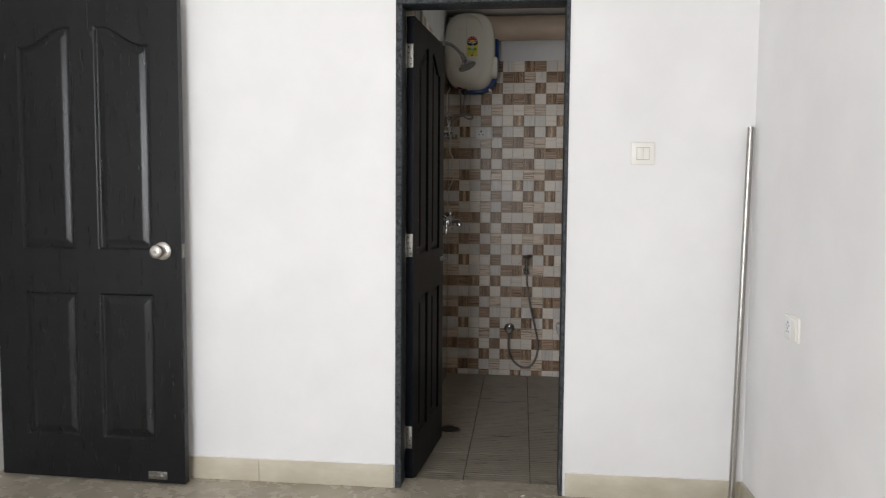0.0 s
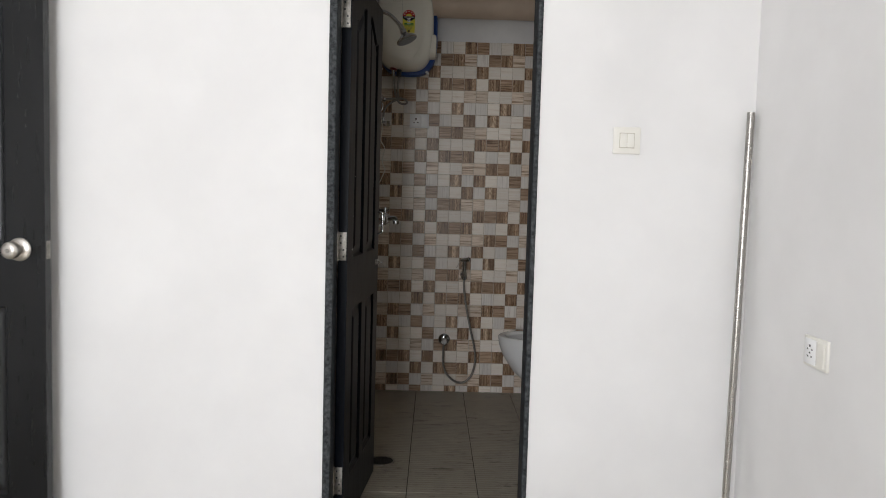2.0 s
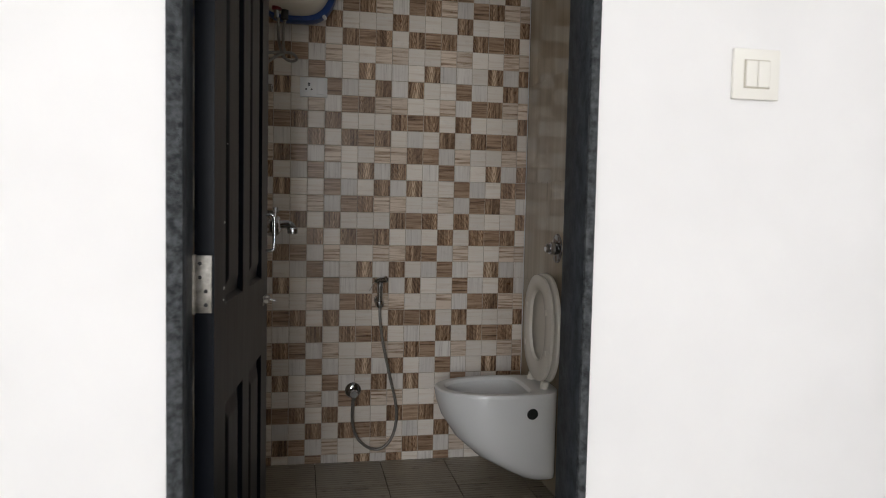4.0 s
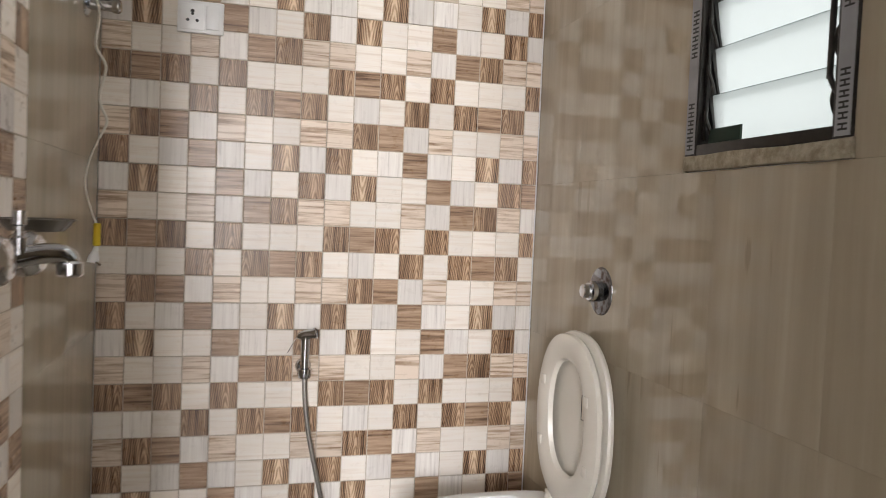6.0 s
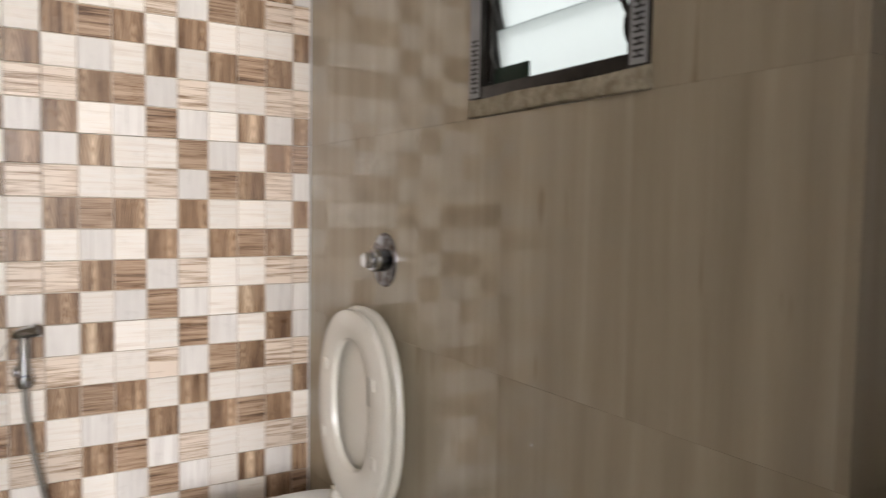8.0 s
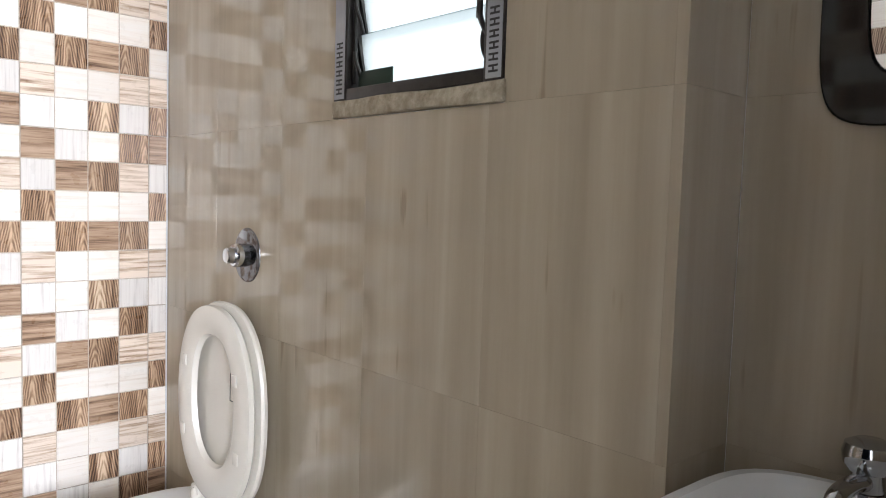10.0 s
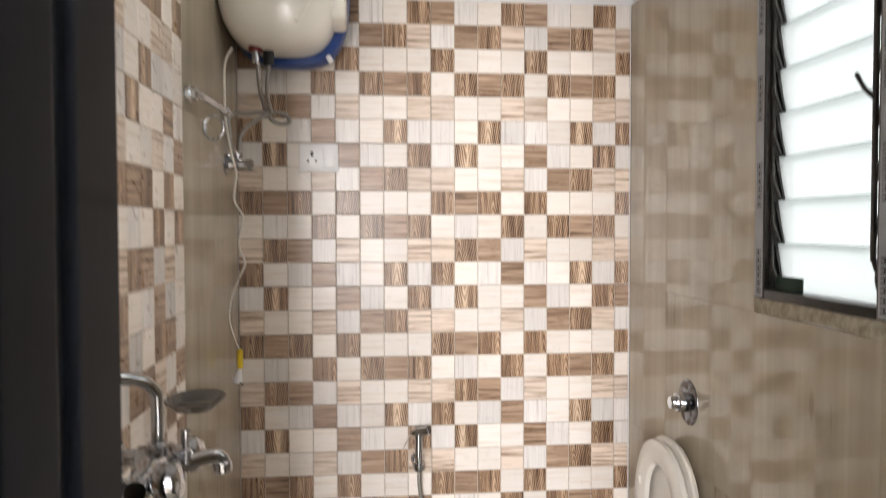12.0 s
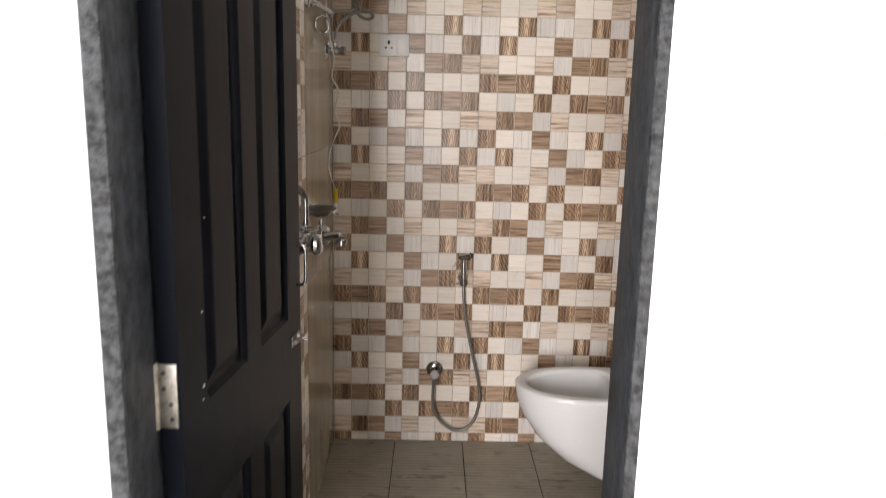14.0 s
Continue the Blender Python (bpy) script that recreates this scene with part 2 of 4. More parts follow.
def ribbed_floor():
    """Anti-skid bathroom floor tile with fine ribs and dark scuffs."""
    m = mat("ribbed_floor_tile", (0.3, 0.27, 0.22), 0.35)
    f = noise_tex(m, coords(m, (1, 1, 1), 9.0), 9, 5)
    base = ramp(m, f, [(0.3, (0.265, 0.234, 0.183)), (0.7, (0.37, 0.333, 0.266))])
    s = noise_tex(m, coords(m, (5, 17, 1), 31.0), 1.6, 4, 0.7)
    st = ramp(m, s, [(0.58, (1, 1, 1)), (0.67, (0.26, 0.24, 0.22))])
    mx = node(m, "ShaderNodeMix", blend="MULTIPLY")
    mx.inputs[0].default_value = 0.85
    link(m, base, mx.inputs[6])
    link(m, st, mx.inputs[7])
    rough_by(m, f, 0.25, 0.45)
    w = node(m, "ShaderNodeTexWave", Scale=13.0, Distortion=0.0)
    w.bands_direction = "Y"
    link(m, coords(m), w.inputs["Vector"])
    # the grooves between the ribs are darker
    gr = ramp(m, w.outputs["Fac"], [(0.04, (0.62, 0.6, 0.57)), (0.22, (1, 1, 1))])
    m2 = node(m, "ShaderNodeMix", blend="MULTIPLY")
    m2.inputs[0].default_value = 0.8
    link(m, mx.outputs[2], m2.inputs[6])
    link(m, gr, m2.inputs[7])
    link(m, m2.outputs[2], bsdf(m).inputs["Base Color"])
    bump(m, w.outputs["Fac"], 0.5, 0.002)
    return m


def glass_edge():
    """The polished edge of a louvre slat, which lets little light along."""
    m = mat("louvre_glass_edge", (0.3, 0.36, 0.36), 0.2)
    tr = m.node_tree.nodes.new("ShaderNodeBsdfTransparent")
    tr.inputs[0].default_value = (0.72, 0.76, 0.76, 1)
    mx = m.node_tree.nodes.new("ShaderNodeMixShader")
    mx.inputs[0].default_value = 0.25
    link(m, tr.outputs[0], mx.inputs[1])
    link(m, bsdf(m).outputs[0], mx.inputs[2])
    link(m, mx.outputs[0], m.node_tree.nodes["Material Output"].inputs[0])
    return m


def frosted_glass():
    m = mat("frosted_louvre_glass", (0.85, 0.93, 0.93), 0.35)
    nt = m.node_tree
    tr = nt.nodes.new("ShaderNodeBsdfTransparent")
    tr.inputs[0].default_value = (0.58, 0.60, 0.595, 1)
    tl = nt.nodes.new("ShaderNodeBsdfTranslucent")
    tl.inputs[0].default_value = (0.66, 0.68, 0.675, 1)
    m1 = nt.nodes.new("ShaderNodeMixShader")
    m1.inputs[0].default_value = 0.35
    link(m, tr.outputs[0], m1.inputs[1])
    link(m, tl.outputs[0], m1.inputs[2])
    m2 = nt.nodes.new("ShaderNodeMixShader")
    m2.inputs[0].default_value = 0.06
    link(m, m1.outputs[0], m2.inputs[1])
    link(m, bsdf(m).outputs[0], m2.inputs[2])
    link(m, m2.outputs[0], nt.nodes["Material Output"].inputs[0])
    return m


BEIGE = marble_tile()
RIBBED = ribbed_floor()
FROST = frosted_glass()
EDGE = glass_edge()


# ---------------------------------------------------------------- mesh helpers
def box_bm(x0, x1, y0, y1, z0, z1, bevel=0.0, bm=None):
    own = bmesh.new()
    bmesh.ops.create_cube(own, size=1)
    for v in own.verts:
        v.co = ((x0 + x1) / 2 + v.co.x * (x1 - x0), (y0 + y1) / 2 + v.co.y * (y1 - y0), (z0 + z1) / 2 + v.co.z * (z1 - z0))
    if bevel:
        bmesh.ops.bevel(own, geom=own.edges[:], offset=bevel, segments=2, affect="EDGES", profile=0.5)
    if bm is None:
        return own
    join(bm, own)
    return bm


def join(bm, other):
    me = bpy.data.meshes.new("tmp")
    other.to_mesh(me)
    other.free()
    bm.from_mesh(me)
    bpy.data.meshes.remove(me)
    return bm


def to_mesh(name, bm, material, smooth=True):
    bmesh.ops.recalc_face_normals(bm, faces=bm.faces[:])
    me = bpy.data.meshes.new(name)
    if smooth:
        for f in bm.faces:
            f.smooth = True
        for e in bm.edges:
            if len(e.link_faces) == 2 and e.calc_face_angle(0) > radians(35):
                e.smooth = False
    bm.to_mesh(me)
    bm.free()
    me.materials.append(material)
    return me


def part(name, bm, material, parent=None, label="", smooth=True):
    ob = new(name, to_mesh(name, bm, material, smooth))
    if parent:
        ob.parent = parent
    if label:
        tagged(ob, label)
    return ob


def thing(name, label, category, at=(0, 0, 0), group="", kind=""):
    ob = new(name)
    ob.location = at
    ob.empty_display_size = 0.05
    return tagged(ob, label, category, group, kind)


def solid(name, bm, material, label, category, kind="", group=""):
    return tagged(part(name, bm, material), label, category, group, kind)


def lathe_bm(profile, m=Matrix(), segs=28):
    """Turns (radius, height) rows about the local z axis."""
    bm = bmesh.new()
    rings = []
    for r, h in profile:
        if r < 1e-5:
            rings.append([bm.verts.new(m @ Vector((0, 0, h)))])
        else:
            rings.append([bm.verts.new(m @ Vector((r * math.cos(2 * math.pi * i / segs), r * math.sin(2 * math.pi * i / segs), h))) for i in range(segs)])
    for a, b in zip(rings, rings[1:]):
        for i in range(segs):
            j = (i + 1) % segs
            if len(a) == 1 and len(b) > 1:
                bm.faces.new((a[0], b[i], b[j]))
            elif len(b) == 1 and len(a) > 1:
                bm.faces.new((a[i], a[j], b[0]))
            elif len(a) > 1:
                bm.faces.new((a[i], a[j], b[j], b[i]))
    return bm


def aim(p, d):
    """A pose at p whose local z points along d."""
    return Matrix.Translation(p) @ Vector(d).to_track_quat("Z", "Y").to_matrix().to_4x4()


def cyl_bm(p, d, r, h, bevel=0.002, segs=28):
    return lathe_bm([(0, 0), (r - bevel, 0), (r, bevel), (r, h - bevel), (r - bevel, h), (0, h)], aim(p, d), segs)


def smooth_path(points, steps=8):
    pts = [Vector(p) for p in points]
    pts = [2 * pts[0] - pts[1]] + pts + [2 * pts[-1] - pts[-2]]
    out = []
    for a, b, c, d in zip(pts, pts[1:], pts[2:], pts[3:]):
        for i in range(steps):
            t = i / steps
            out.append(0.5 * ((2 * b) + (c - a) * t + (2 * a - 5 * b + 4 * c - d) * t * t + (3 * b - a - 3 * c + d) * t ** 3))
    return out + [pts[-2]]


def tube_bm(points, r, segs=14, steps=8):
    path = smooth_path(points, steps)
    bm = bmesh.new()
    rings = []
    n = (path[1] - path[0]).orthogonal().normalized()
    for i, p in enumerate(path):
        d = (path[min(i + 1, len(path) - 1)] - path[max(i - 1, 0)]).normalized()
        n = (n - d * n.dot(d)).normalized()
        b = d.cross(n)
        rings.append([bm.verts.new(p + r * (math.cos(2 * math.pi * k / segs) * n + math.sin(2 * math.pi * k / segs) * b)) for k in range(segs)])
    for a, b in zip(rings, rings[1:]):
        for k in range(segs):
            bm.faces.new((a[k], a[(k + 1) % segs], b[(k + 1) % segs], b[k]))
    bm.faces.new(rings[0][::-1])
    bm.faces.new(rings[-1])
    return bm


def loft_bm(rings, caps=(True, True)):
    """Skins closed rings of equal length."""
    bm = bmesh.new()
    vs = [[bm.verts.new(p) for p in ring] for ring in rings]
    for a, b in zip(vs, vs[1:]):
        for k in range(len(a)):
            bm.faces.new((a[k], a[(k + 1) % len(a)], b[(k + 1) % len(a)], b[k]))
    if caps[0]:
        bm.faces.new(vs[0][::-1])
    if caps[1]:
        bm.faces.new(vs[-1])
    return bm


def oval(n, a, b, power=2.0):
    """Points of a superellipse with half axes a and b."""
    out = []
    for i in range(n):
        t = 2 * math.pi * i / n
        c, s = math.cos(t), math.sin(t)
        out.append((a * math.copysign(abs(c) ** (2 / power), c), b * math.copysign(abs(s) ** (2 / power), s)))
    return out


# ---------------------------------------------------------------- large structure
def structure(name, bm, material, label, category, smooth=False):
    return tagged(part(name, bm, material, smooth=smooth), label, category, kind="structure")


# bedroom shell
structure("floor_bedroom", box_bm(XWEST - 0.15, XE + 0.15, YS - 0.2, YI, -0.12, ZR), FLOOR_TILE, "polished beige tiled bedroom floor running to the bathroom threshold", "floor")
structure("ceiling_bedroom", box_bm(XWEST - 0.15, XE + 0.15, YS - 0.2, YI, CR, CR + 0.12), PAINT, "white painted bedroom ceiling", "ceiling")
bm = box_bm(XWEST - 0.15, OL - 0.024, YW, YI, -0.12, CR)
box_bm(OR + 0.015, XE + 0.15, YW, YI, -0.12, CR, bm=bm)
box_bm(OL - 0.024, OR + 0.015, YW, YI, OT + 0.022, CR, bm=bm)
structure("wall_north", bm, PAINT, "white painted partition wall with the bathroom doorway in it", "wall")
structure("wall_east", box_bm(XE, XE + 0.15, YS, YW, -0.12, CR), PAINT, "plain white painted bedroom side wall", "wall")
structure("wall_west", box_bm(XWEST - 0.15, XWEST, YS, YW, -0.12, CR), PAINT, "plain white painted bedroom side wall", "wall")
bm = box_bm(XWEST - 0.15, -1.45, YS - 0.2, YS, -0.12, CR)
box_bm(-0.05, XE + 0.15, YS - 0.2, YS, -0.12, CR, bm=bm)
box_bm(-1.45, -0.05, YS - 0.2, YS, -0.12, 0.7, bm=bm)
box_bm(-1.45, -0.05, YS - 0.2, YS, 2.4, CR, bm=bm)
structure("wall_south", bm, PAINT, "white painted bedroom wall with a wide window opening", "wall")

# bathroom shell
structure("floor_bathroom", box_bm(-0.15, 1.50, YI, 0.15, -0.14, ZB - 0.006), GROUT_DARK, "dirty grout bed under the bathroom floor tiles", "floor")
structure("ceiling_bathroom", box_bm(-0.15, 1.50, YI, 0.15, CB, CB + 0.12), PAINT_OLD, "white painted low bathroom ceiling", "ceiling")
wall_back = structure("wall_back", box_bm(-0.15, 1.50, 0.008, 0.15, -0.14, CB), PAINT_OLD, "bathroom end wall with wood-print mosaic tiles under white paint", "wall")
bm = box_bm(-0.15, -0.008, -1.44, 0.008, -0.14, CB)
box_bm(-0.15, -0.038, YI, -1.44, -0.14, CB, bm=bm)
wall_left = structure("wall_left", bm, PAINT_OLD, "bathroom wall with polished beige tiles and a mosaic panel", "wall")
WY0, WY1, WZ0, WZ1 = -1.229, -0.798, 1.332, 2.45
YSTEP, XR = -1.516, 1.396
WO = W + 0.085       # outer face of the thin wall round the window
bm = box_bm(W + 0.008, 1.50, YSTEP + 0.008, WY0 - 0.10, -0.14, CB)
box_bm(W + 0.008, WO, WY0 - 0.10, WY0, -0.14, CB, bm=bm)
box_bm(W + 0.008, WO, WY1, 0.008, -0.14, CB, bm=bm)
box_bm(W + 0.008, WO, WY0, WY1, -0.14, WZ0 - 0.03, bm=bm)
box_bm(W + 0.008, WO, WY0, WY1, WZ1, CB, bm=bm)
wall_right = structure("wall_right", bm, PAINT_OLD, "bathroom window wall with polished beige tiles under white paint", "wall")
HAZE = bpy.data.materials.new("bright_haze")
HAZE.use_nodes = True
HAZE.node_tree.nodes["Principled BSDF"].inputs["Base Color"].default_value = (0, 0, 0, 1)
HAZE.node_tree.nodes["Principled BSDF"].inputs["Emission Color"].default_value = (0.93, 1.0, 0.99, 1)
HAZE.node_tree.nodes["Principled BSDF"].inputs["Emission Strength"].default_value = 0.37
structure("backdrop", box_bm(1.95, 2.0, -2.0, 1.6, 0.5, 3.8), HAZE, "plain bright hazy sky outside the louvre window", "backdrop")
wall_niche = structure("wall_niche", box_bm(XR + 0.008, 1.50, YI, YSTEP + 0.008, -0.14, CB), PAINT_OLD, "wall behind the wash basin with polished beige tiles", "wall")

# ---------------------------------------------------------------- doorway
frame_ = thing("door_frame_1", "grey granite door frame with rough chipped edges round the bathroom doorway", "door frame", kind="structure")
for x0, x1, e0, e1 in ((OL - 0.024, OL, OL - 0.022, OL), (OR, OR + 0.015, OR, OR + 0.015)):
    part("jamb", box_bm(x0, x1, YW + 0.005, YI - 0.002, ZR - 0.03, OT + 0.022, 0.002), GRANITE, frame_)
    part("jamb_edge", box_bm(x0 - 0.001, x1 + 0.001, YW - 0.007, YW + 0.005, ZR - 0.03, OT + 0.024, 0.004), GRANITE_CUT, frame_, "rough cut granite edge")
part("lintel", box_bm(OL, OR, YW + 0.005, YI - 0.002, OT, OT + 0.022, 0.002), GRANITE, frame_)
part("lintel_edge", box_bm(OL, OR, YW - 0.007, YW + 0.005, OT, OT + 0.024, 0.004), GRANITE_CUT, frame_, "rough cut granite edge")


def skirting(name, x0, x1, y0, y1, along):
    base = thing(name, "cream tile skirting along the white bedroom wall", "baseboard", kind="structure")
    n = max(1, round((x1 - x0 if along == "x" else y1 - y0) / 0.6))
    for i in range(n):
        if along == "x":
            a, b = x0 + (x1 - x0) * i / n, x0 + (x1 - x0) * (i + 1) / n
            part("tile", box_bm(a, b - 0.002, y0, y1, ZR, ZR + 0.098, 0.002), TAN, base)
        else:
            a, b = y0 + (y1 - y0) * i / n, y0 + (y1 - y0) * (i + 1) / n
            part("tile", box_bm(x0, x1, a, b - 0.002, ZR, ZR + 0.098, 0.002), TAN, base)
    if along == "x":
        # uneven plaster line left along the top of the tiles
        n = int((x1 - x0) / 0.02)
        ring = []
        for i in range(n + 1):
            x = x0 + (x1 - x0) * i / n
            k = noise.noise(Vector((x * 31, 2.7, 0.4)))
            h, d = 0.0035 + 0.003 * max(0.0, k), 0.004 + 0.005 * max(0.0, noise.noise(Vector((x * 47, 0.3, 5.1))))
            ring.append([(x, y1, ZR + 0.0975), (x, y1 - d, ZR + 0.0975), (x, y1 - d * 0.6, ZR + 0.098 + h * 0.8), (x, y1, ZR + 0.098 + h)])
        part("plaster_line", loft_bm(ring), PLASTER, base, "rough white plaster line")


skirting("baseboard_1", XWEST, OL - 0.027, YW - 0.011, YW, "x")
skirting("baseboard_2", OR + 0.027, XE, YW - 0.011, YW, "x")
skirting("baseboard_3", XE - 0.011, XE, -5.8, YW - 0.012, "y")


def moulded_leaf(door, width, height, thick, panels, paint):
    """A moulded door leaf in the plane of local x and z; the face at y = 0 carries raised panels."""
    nu, nv = int(width / 0.0042), int(height / 0.0042)

    def depth(u, v):
        best, which = -1.0, None
        for i, (u0, u1, v0, v1, rise, lean) in enumerate(panels):
            k = min(1.0, max(0.0, (u - u0) / (u1 - u0)))
            k = k if lean > 0 else 1 - k
            top = v1 + rise * (0.5 - 0.5 * math.cos(math.pi * min(1.0, max(0.0, (k - 0.1) / 0.8))))
            d = min(u - u0, u1 - u, v - v0, top - v)
            if d > best:
                best, which = d, i
        return best, which

    def relief(d):
        if d <= 0:
            return 0.0
        if d < 0.007:
            return 0.010 * d / 0.007
        if d < 0.018:
            return 0.010
        if d < 0.042:
            return 0.010 - 0.008 * (d - 0.018) / 0.024
        return 0.002

    tops = [p for p in panels if p[4] > 0]

    def rise_at(u):
        """How far the grid's rows are lifted so that they follow the arched panel tops."""
        p0, p1 = tops
        if u < (p0[1] + p1[0]) / 2:
            k = (u - p0[0]) / (p0[1] - p0[0])
        else:
            k = 1 - (u - p1[0]) / (p1[1] - p1[0])
        k = min(1.0, max(0.0, (min(1.0, max(0.0, k)) - 0.1) / 0.8))
        return p0[4] * (0.5 - 0.5 * math.cos(math.pi * k))

    def lifted(u, v):
        v1 = tops[0][3]
        w = max(0.0, 1 - (v1 - v) / 0.7) if v < v1 else (height - v) / (height - v1)
        return v + rise_at(u) * w

    meshes = {None: bmesh.new(), **{i: bmesh.new() for i in range(len(panels))}}
    cache = {}

    def vert(key, i, j):
        if (key, i, j) not in cache:
            u = width * i / nu
            v = lifted(u, height * j / nv)
            cache[key, i, j] = meshes[key].verts.new((u, relief(depth(u, v)[0]), v))
        return cache[key, i, j]

    for i in range(nu):
        for j in range(nv):
            u = width * (i + 0.5) / nu
            d, which = depth(u, lifted(u, height * (j + 0.5) / nv))
            key = which if d > 0.0125 else None
            meshes[key].faces.new((vert(key, i, j), vert(key, i + 1, j), vert(key, i + 1, j + 1), vert(key, i, j + 1)))
    body = box_bm(0, width, 0.0112, thick, 0, height)
    box_bm(0, 0.006, 0.0004, 0.0112, 0, height, bm=body)
    box_bm(width - 0.006, width, 0.0004, 0.0112, 0, height, bm=body)
    box_bm(0.006, width - 0.006, 0.0004, 0.0112, 0, 0.006, bm=body)
    box_bm(0.006, width - 0.006, 0.0004, 0.0112, height - 0.006, height, bm=body)
    leaf = part("leaf", join(meshes[None], body), paint, door)
    for i in range(len(panels)):
        part("panel", meshes[i], paint, leaf)
    return leaf


def panels_for(w):
    s = w / 0.86
    a, b, c, d = 0.132 * s, 0.376 * s, 0.487 * s, 0.73 * s
    return [(a, b, 1.005, 1.86, 0.08, 1), (c, d, 1.005, 1.86, 0.08, -1), (a, b, 0.185, 0.815, 0.0, 1), (c, d, 0.185, 0.815, 0.0, 1)]


def bolt_bm(w, h):
    b = box_bm(-w / 2, w / 2, -0.003, 0.0, -h / 2, h / 2, 0.001)
    join(b, tube_bm([(-w * 0.45, -0.008, 0), (w * 0.1, -0.009, 0), (w * 0.45, -0.008, 0)], 0.005, 10, 3))
    box_bm(w * 0.05, w * 0.3, -0.011, -0.002, -h * 0.42, h * 0.42, 0.001, bm=b)
    return b


# entry door, folded back against the partition
DW = 0.858
door_1 = thing("door_1", "black painted four-panel bedroom door standing open against the wall", "door", kind="structure")
door_1.matrix_world = pose(-1.757, -2.235, ZR + 0.008, 0, 0, -1.8)
moulded_leaf(door_1, DW, 2.07, 0.034, panels_for(DW), BLACK)
knob = part("knob", lathe_bm([(0, 0.0), (0.038, 0.0), (0.038, 0.003), (0.031, 0.008), (0.016, 0.011), (0.013, 0.022), (0.016, 0.028), (0.026, 0.036), (0.0285, 0.047), (0.027, 0.058), (0.019, 0.065), (0.012, 0.066), (0.0, 0.066)],
            aim((DW - 0.083, 0, 1.003), (0, -1, 0)), 36), SATIN, door_1, "round satin steel door knob")
part("keyhole", cyl_bm((DW - 0.083, -0.0655, 1.003), (0, -1, 0), 0.007, 0.002, 0.0005, 16), DULL, knob)
part("strike_plate", box_bm(DW, DW + 0.002, 0.006, 0.029, 0.973, 1.033, 0.0005), DULL, door_1, "dull brass latch plate")
b = bolt_bm(0.085, 0.034)
bmesh.ops.transform(b, matrix=pose(DW - 0.125, 0, 0.032), verts=b.verts[:])
part("floor_bolt", b, DULL, door_1, "small steel bolt near the floor")

# bathroom door, swung inwards
BW = 0.640
door_2 = thing("door_2", "black painted four-panel bathroom door swung open inwards", "door", kind="structure")
door_2.matrix_world = pose(0.055, -2.057, ZB + 0.012, 0, 0, 84.6)
moulded_leaf(door_2, BW, 2.025, 0.034, panels_for(BW), BLACK_MATT)
for z in (0.20, 1.05, 1.86):
    hinge = part("hinge", box_bm(-0.0025, 0.0, 0.004, 0.034, z - 0.05, z + 0.05, 0.0006), DULL, door_2, "dull steel butt hinge")
    part("hinge_pin", cyl_bm((-0.004, 0.036, z - 0.052), (0, 0, 1), 0.0055, 0.104, 0.001, 14), DULL, hinge)
    for k in (-0.036, -0.012, 0.012, 0.036):
        part("screw", cyl_bm((-0.0023, 0.014 + 0.01 * (k > 0), z + k), (-1, 0, 0), 0.0035, 0.0012, 0.0004, 10), RUBBER, hinge)
part("pull_handle", tube_bm([(BW - 0.03, 0, 1.068), (BW - 0.03, -0.015, 1.07), (BW - 0.03, -0.021, 1.078), (BW - 0.03, -0.022, 1.115), (BW - 0.03, -0.021, 1.152), (BW - 0.03, -0.015, 1.16), (BW - 0.03, 0, 1.162)], 0.0042, 12, 5),
     CHROME, door_2, "slim chrome pull handle")
b = bolt_bm(0.06, 0.024)
bmesh.ops.transform(b, matrix=pose(BW - 0.045, 0, 0.945), verts=b.verts[:])
bolt = part("door_bolt", b, DULL, door_2, "small steel bolt")
part("bolt_knob", cyl_bm((BW - 0.035, -0.01, 0.945), (0.3, -1, -0.3), 0.003, 0.017, 0.001, 12), CHROME, bolt)

FLECK = mat("dried_white_paint", (0.7, 0.7, 0.69), 0.7)
for x, z, r in ((0.087, 1.155, 0.0022), (0.083, 1.034, 0.0034), (0.079, 1.013, 0.0022), (0.11, 1.30, 0.0014)):
    part("paint_fleck", lathe_bm([(0, 0.001), (r * 0.7, 0.0008), (r, 0)], aim((x, 0, z), (0, -1, 0)), 9), FLECK, door_2, "dried white paint splash")

# ---------------------------------------------------------------- bedroom things
sw = thing("light_switch", "cream square wall switch plate with two rockers", "switch", (0.998, YW, 1.437))
part("plate", box_bm(-0.046, 0.046, -0.009, 0, -0.045, 0.045, 0.003), SWITCH, sw)
# darker bezel, seen as a thin outline round the rockers
part("bezel", box_bm(-0.0255, 0.0255, -0.0105, -0.008, -0.0255, 0.0255, 0.001), mat("darker_cream_plastic", (0.52, 0.48, 0.40), 0.4), sw)
for x in (-0.012, 0.012):
    part("rocker", box_bm(x - 0.0113, x + 0.0113, -0.0135, -0.009, -0.023, 0.023, 0.0015), SWITCH, sw)

out = thing("power_outlet", "cream wall socket plate with a switch on the side wall", "socket", (XE, -2.655, 0.828))
out.rotation_euler = (0, 0, radians(-90))
part("plate", box_bm(-0.062, 0.062, -0.009, 0, -0.043, 0.043, 0.003), SWITCH, out)
part("socket_face", box_bm(-0.054, 0.006, -0.0115, -0.008, -0.035, 0.035, 0.001), WHITE, out)
hb = bmesh.new()
for x, z, r in ((-0.024, 0.016, 0.0042), (-0.024, -0.004, 0.003), (-0.034, -0.014, 0.003), (-0.014, -0.014, 0.003), (-0.036, 0.006, 0.0028), (-0.012, 0.006, 0.0028)):
    join(hb, cyl_bm((x, -0.0108, z), (0, -1, 0), r, 0.0012, 0.0003, 12))
part("pin_holes", hb, INK, out)
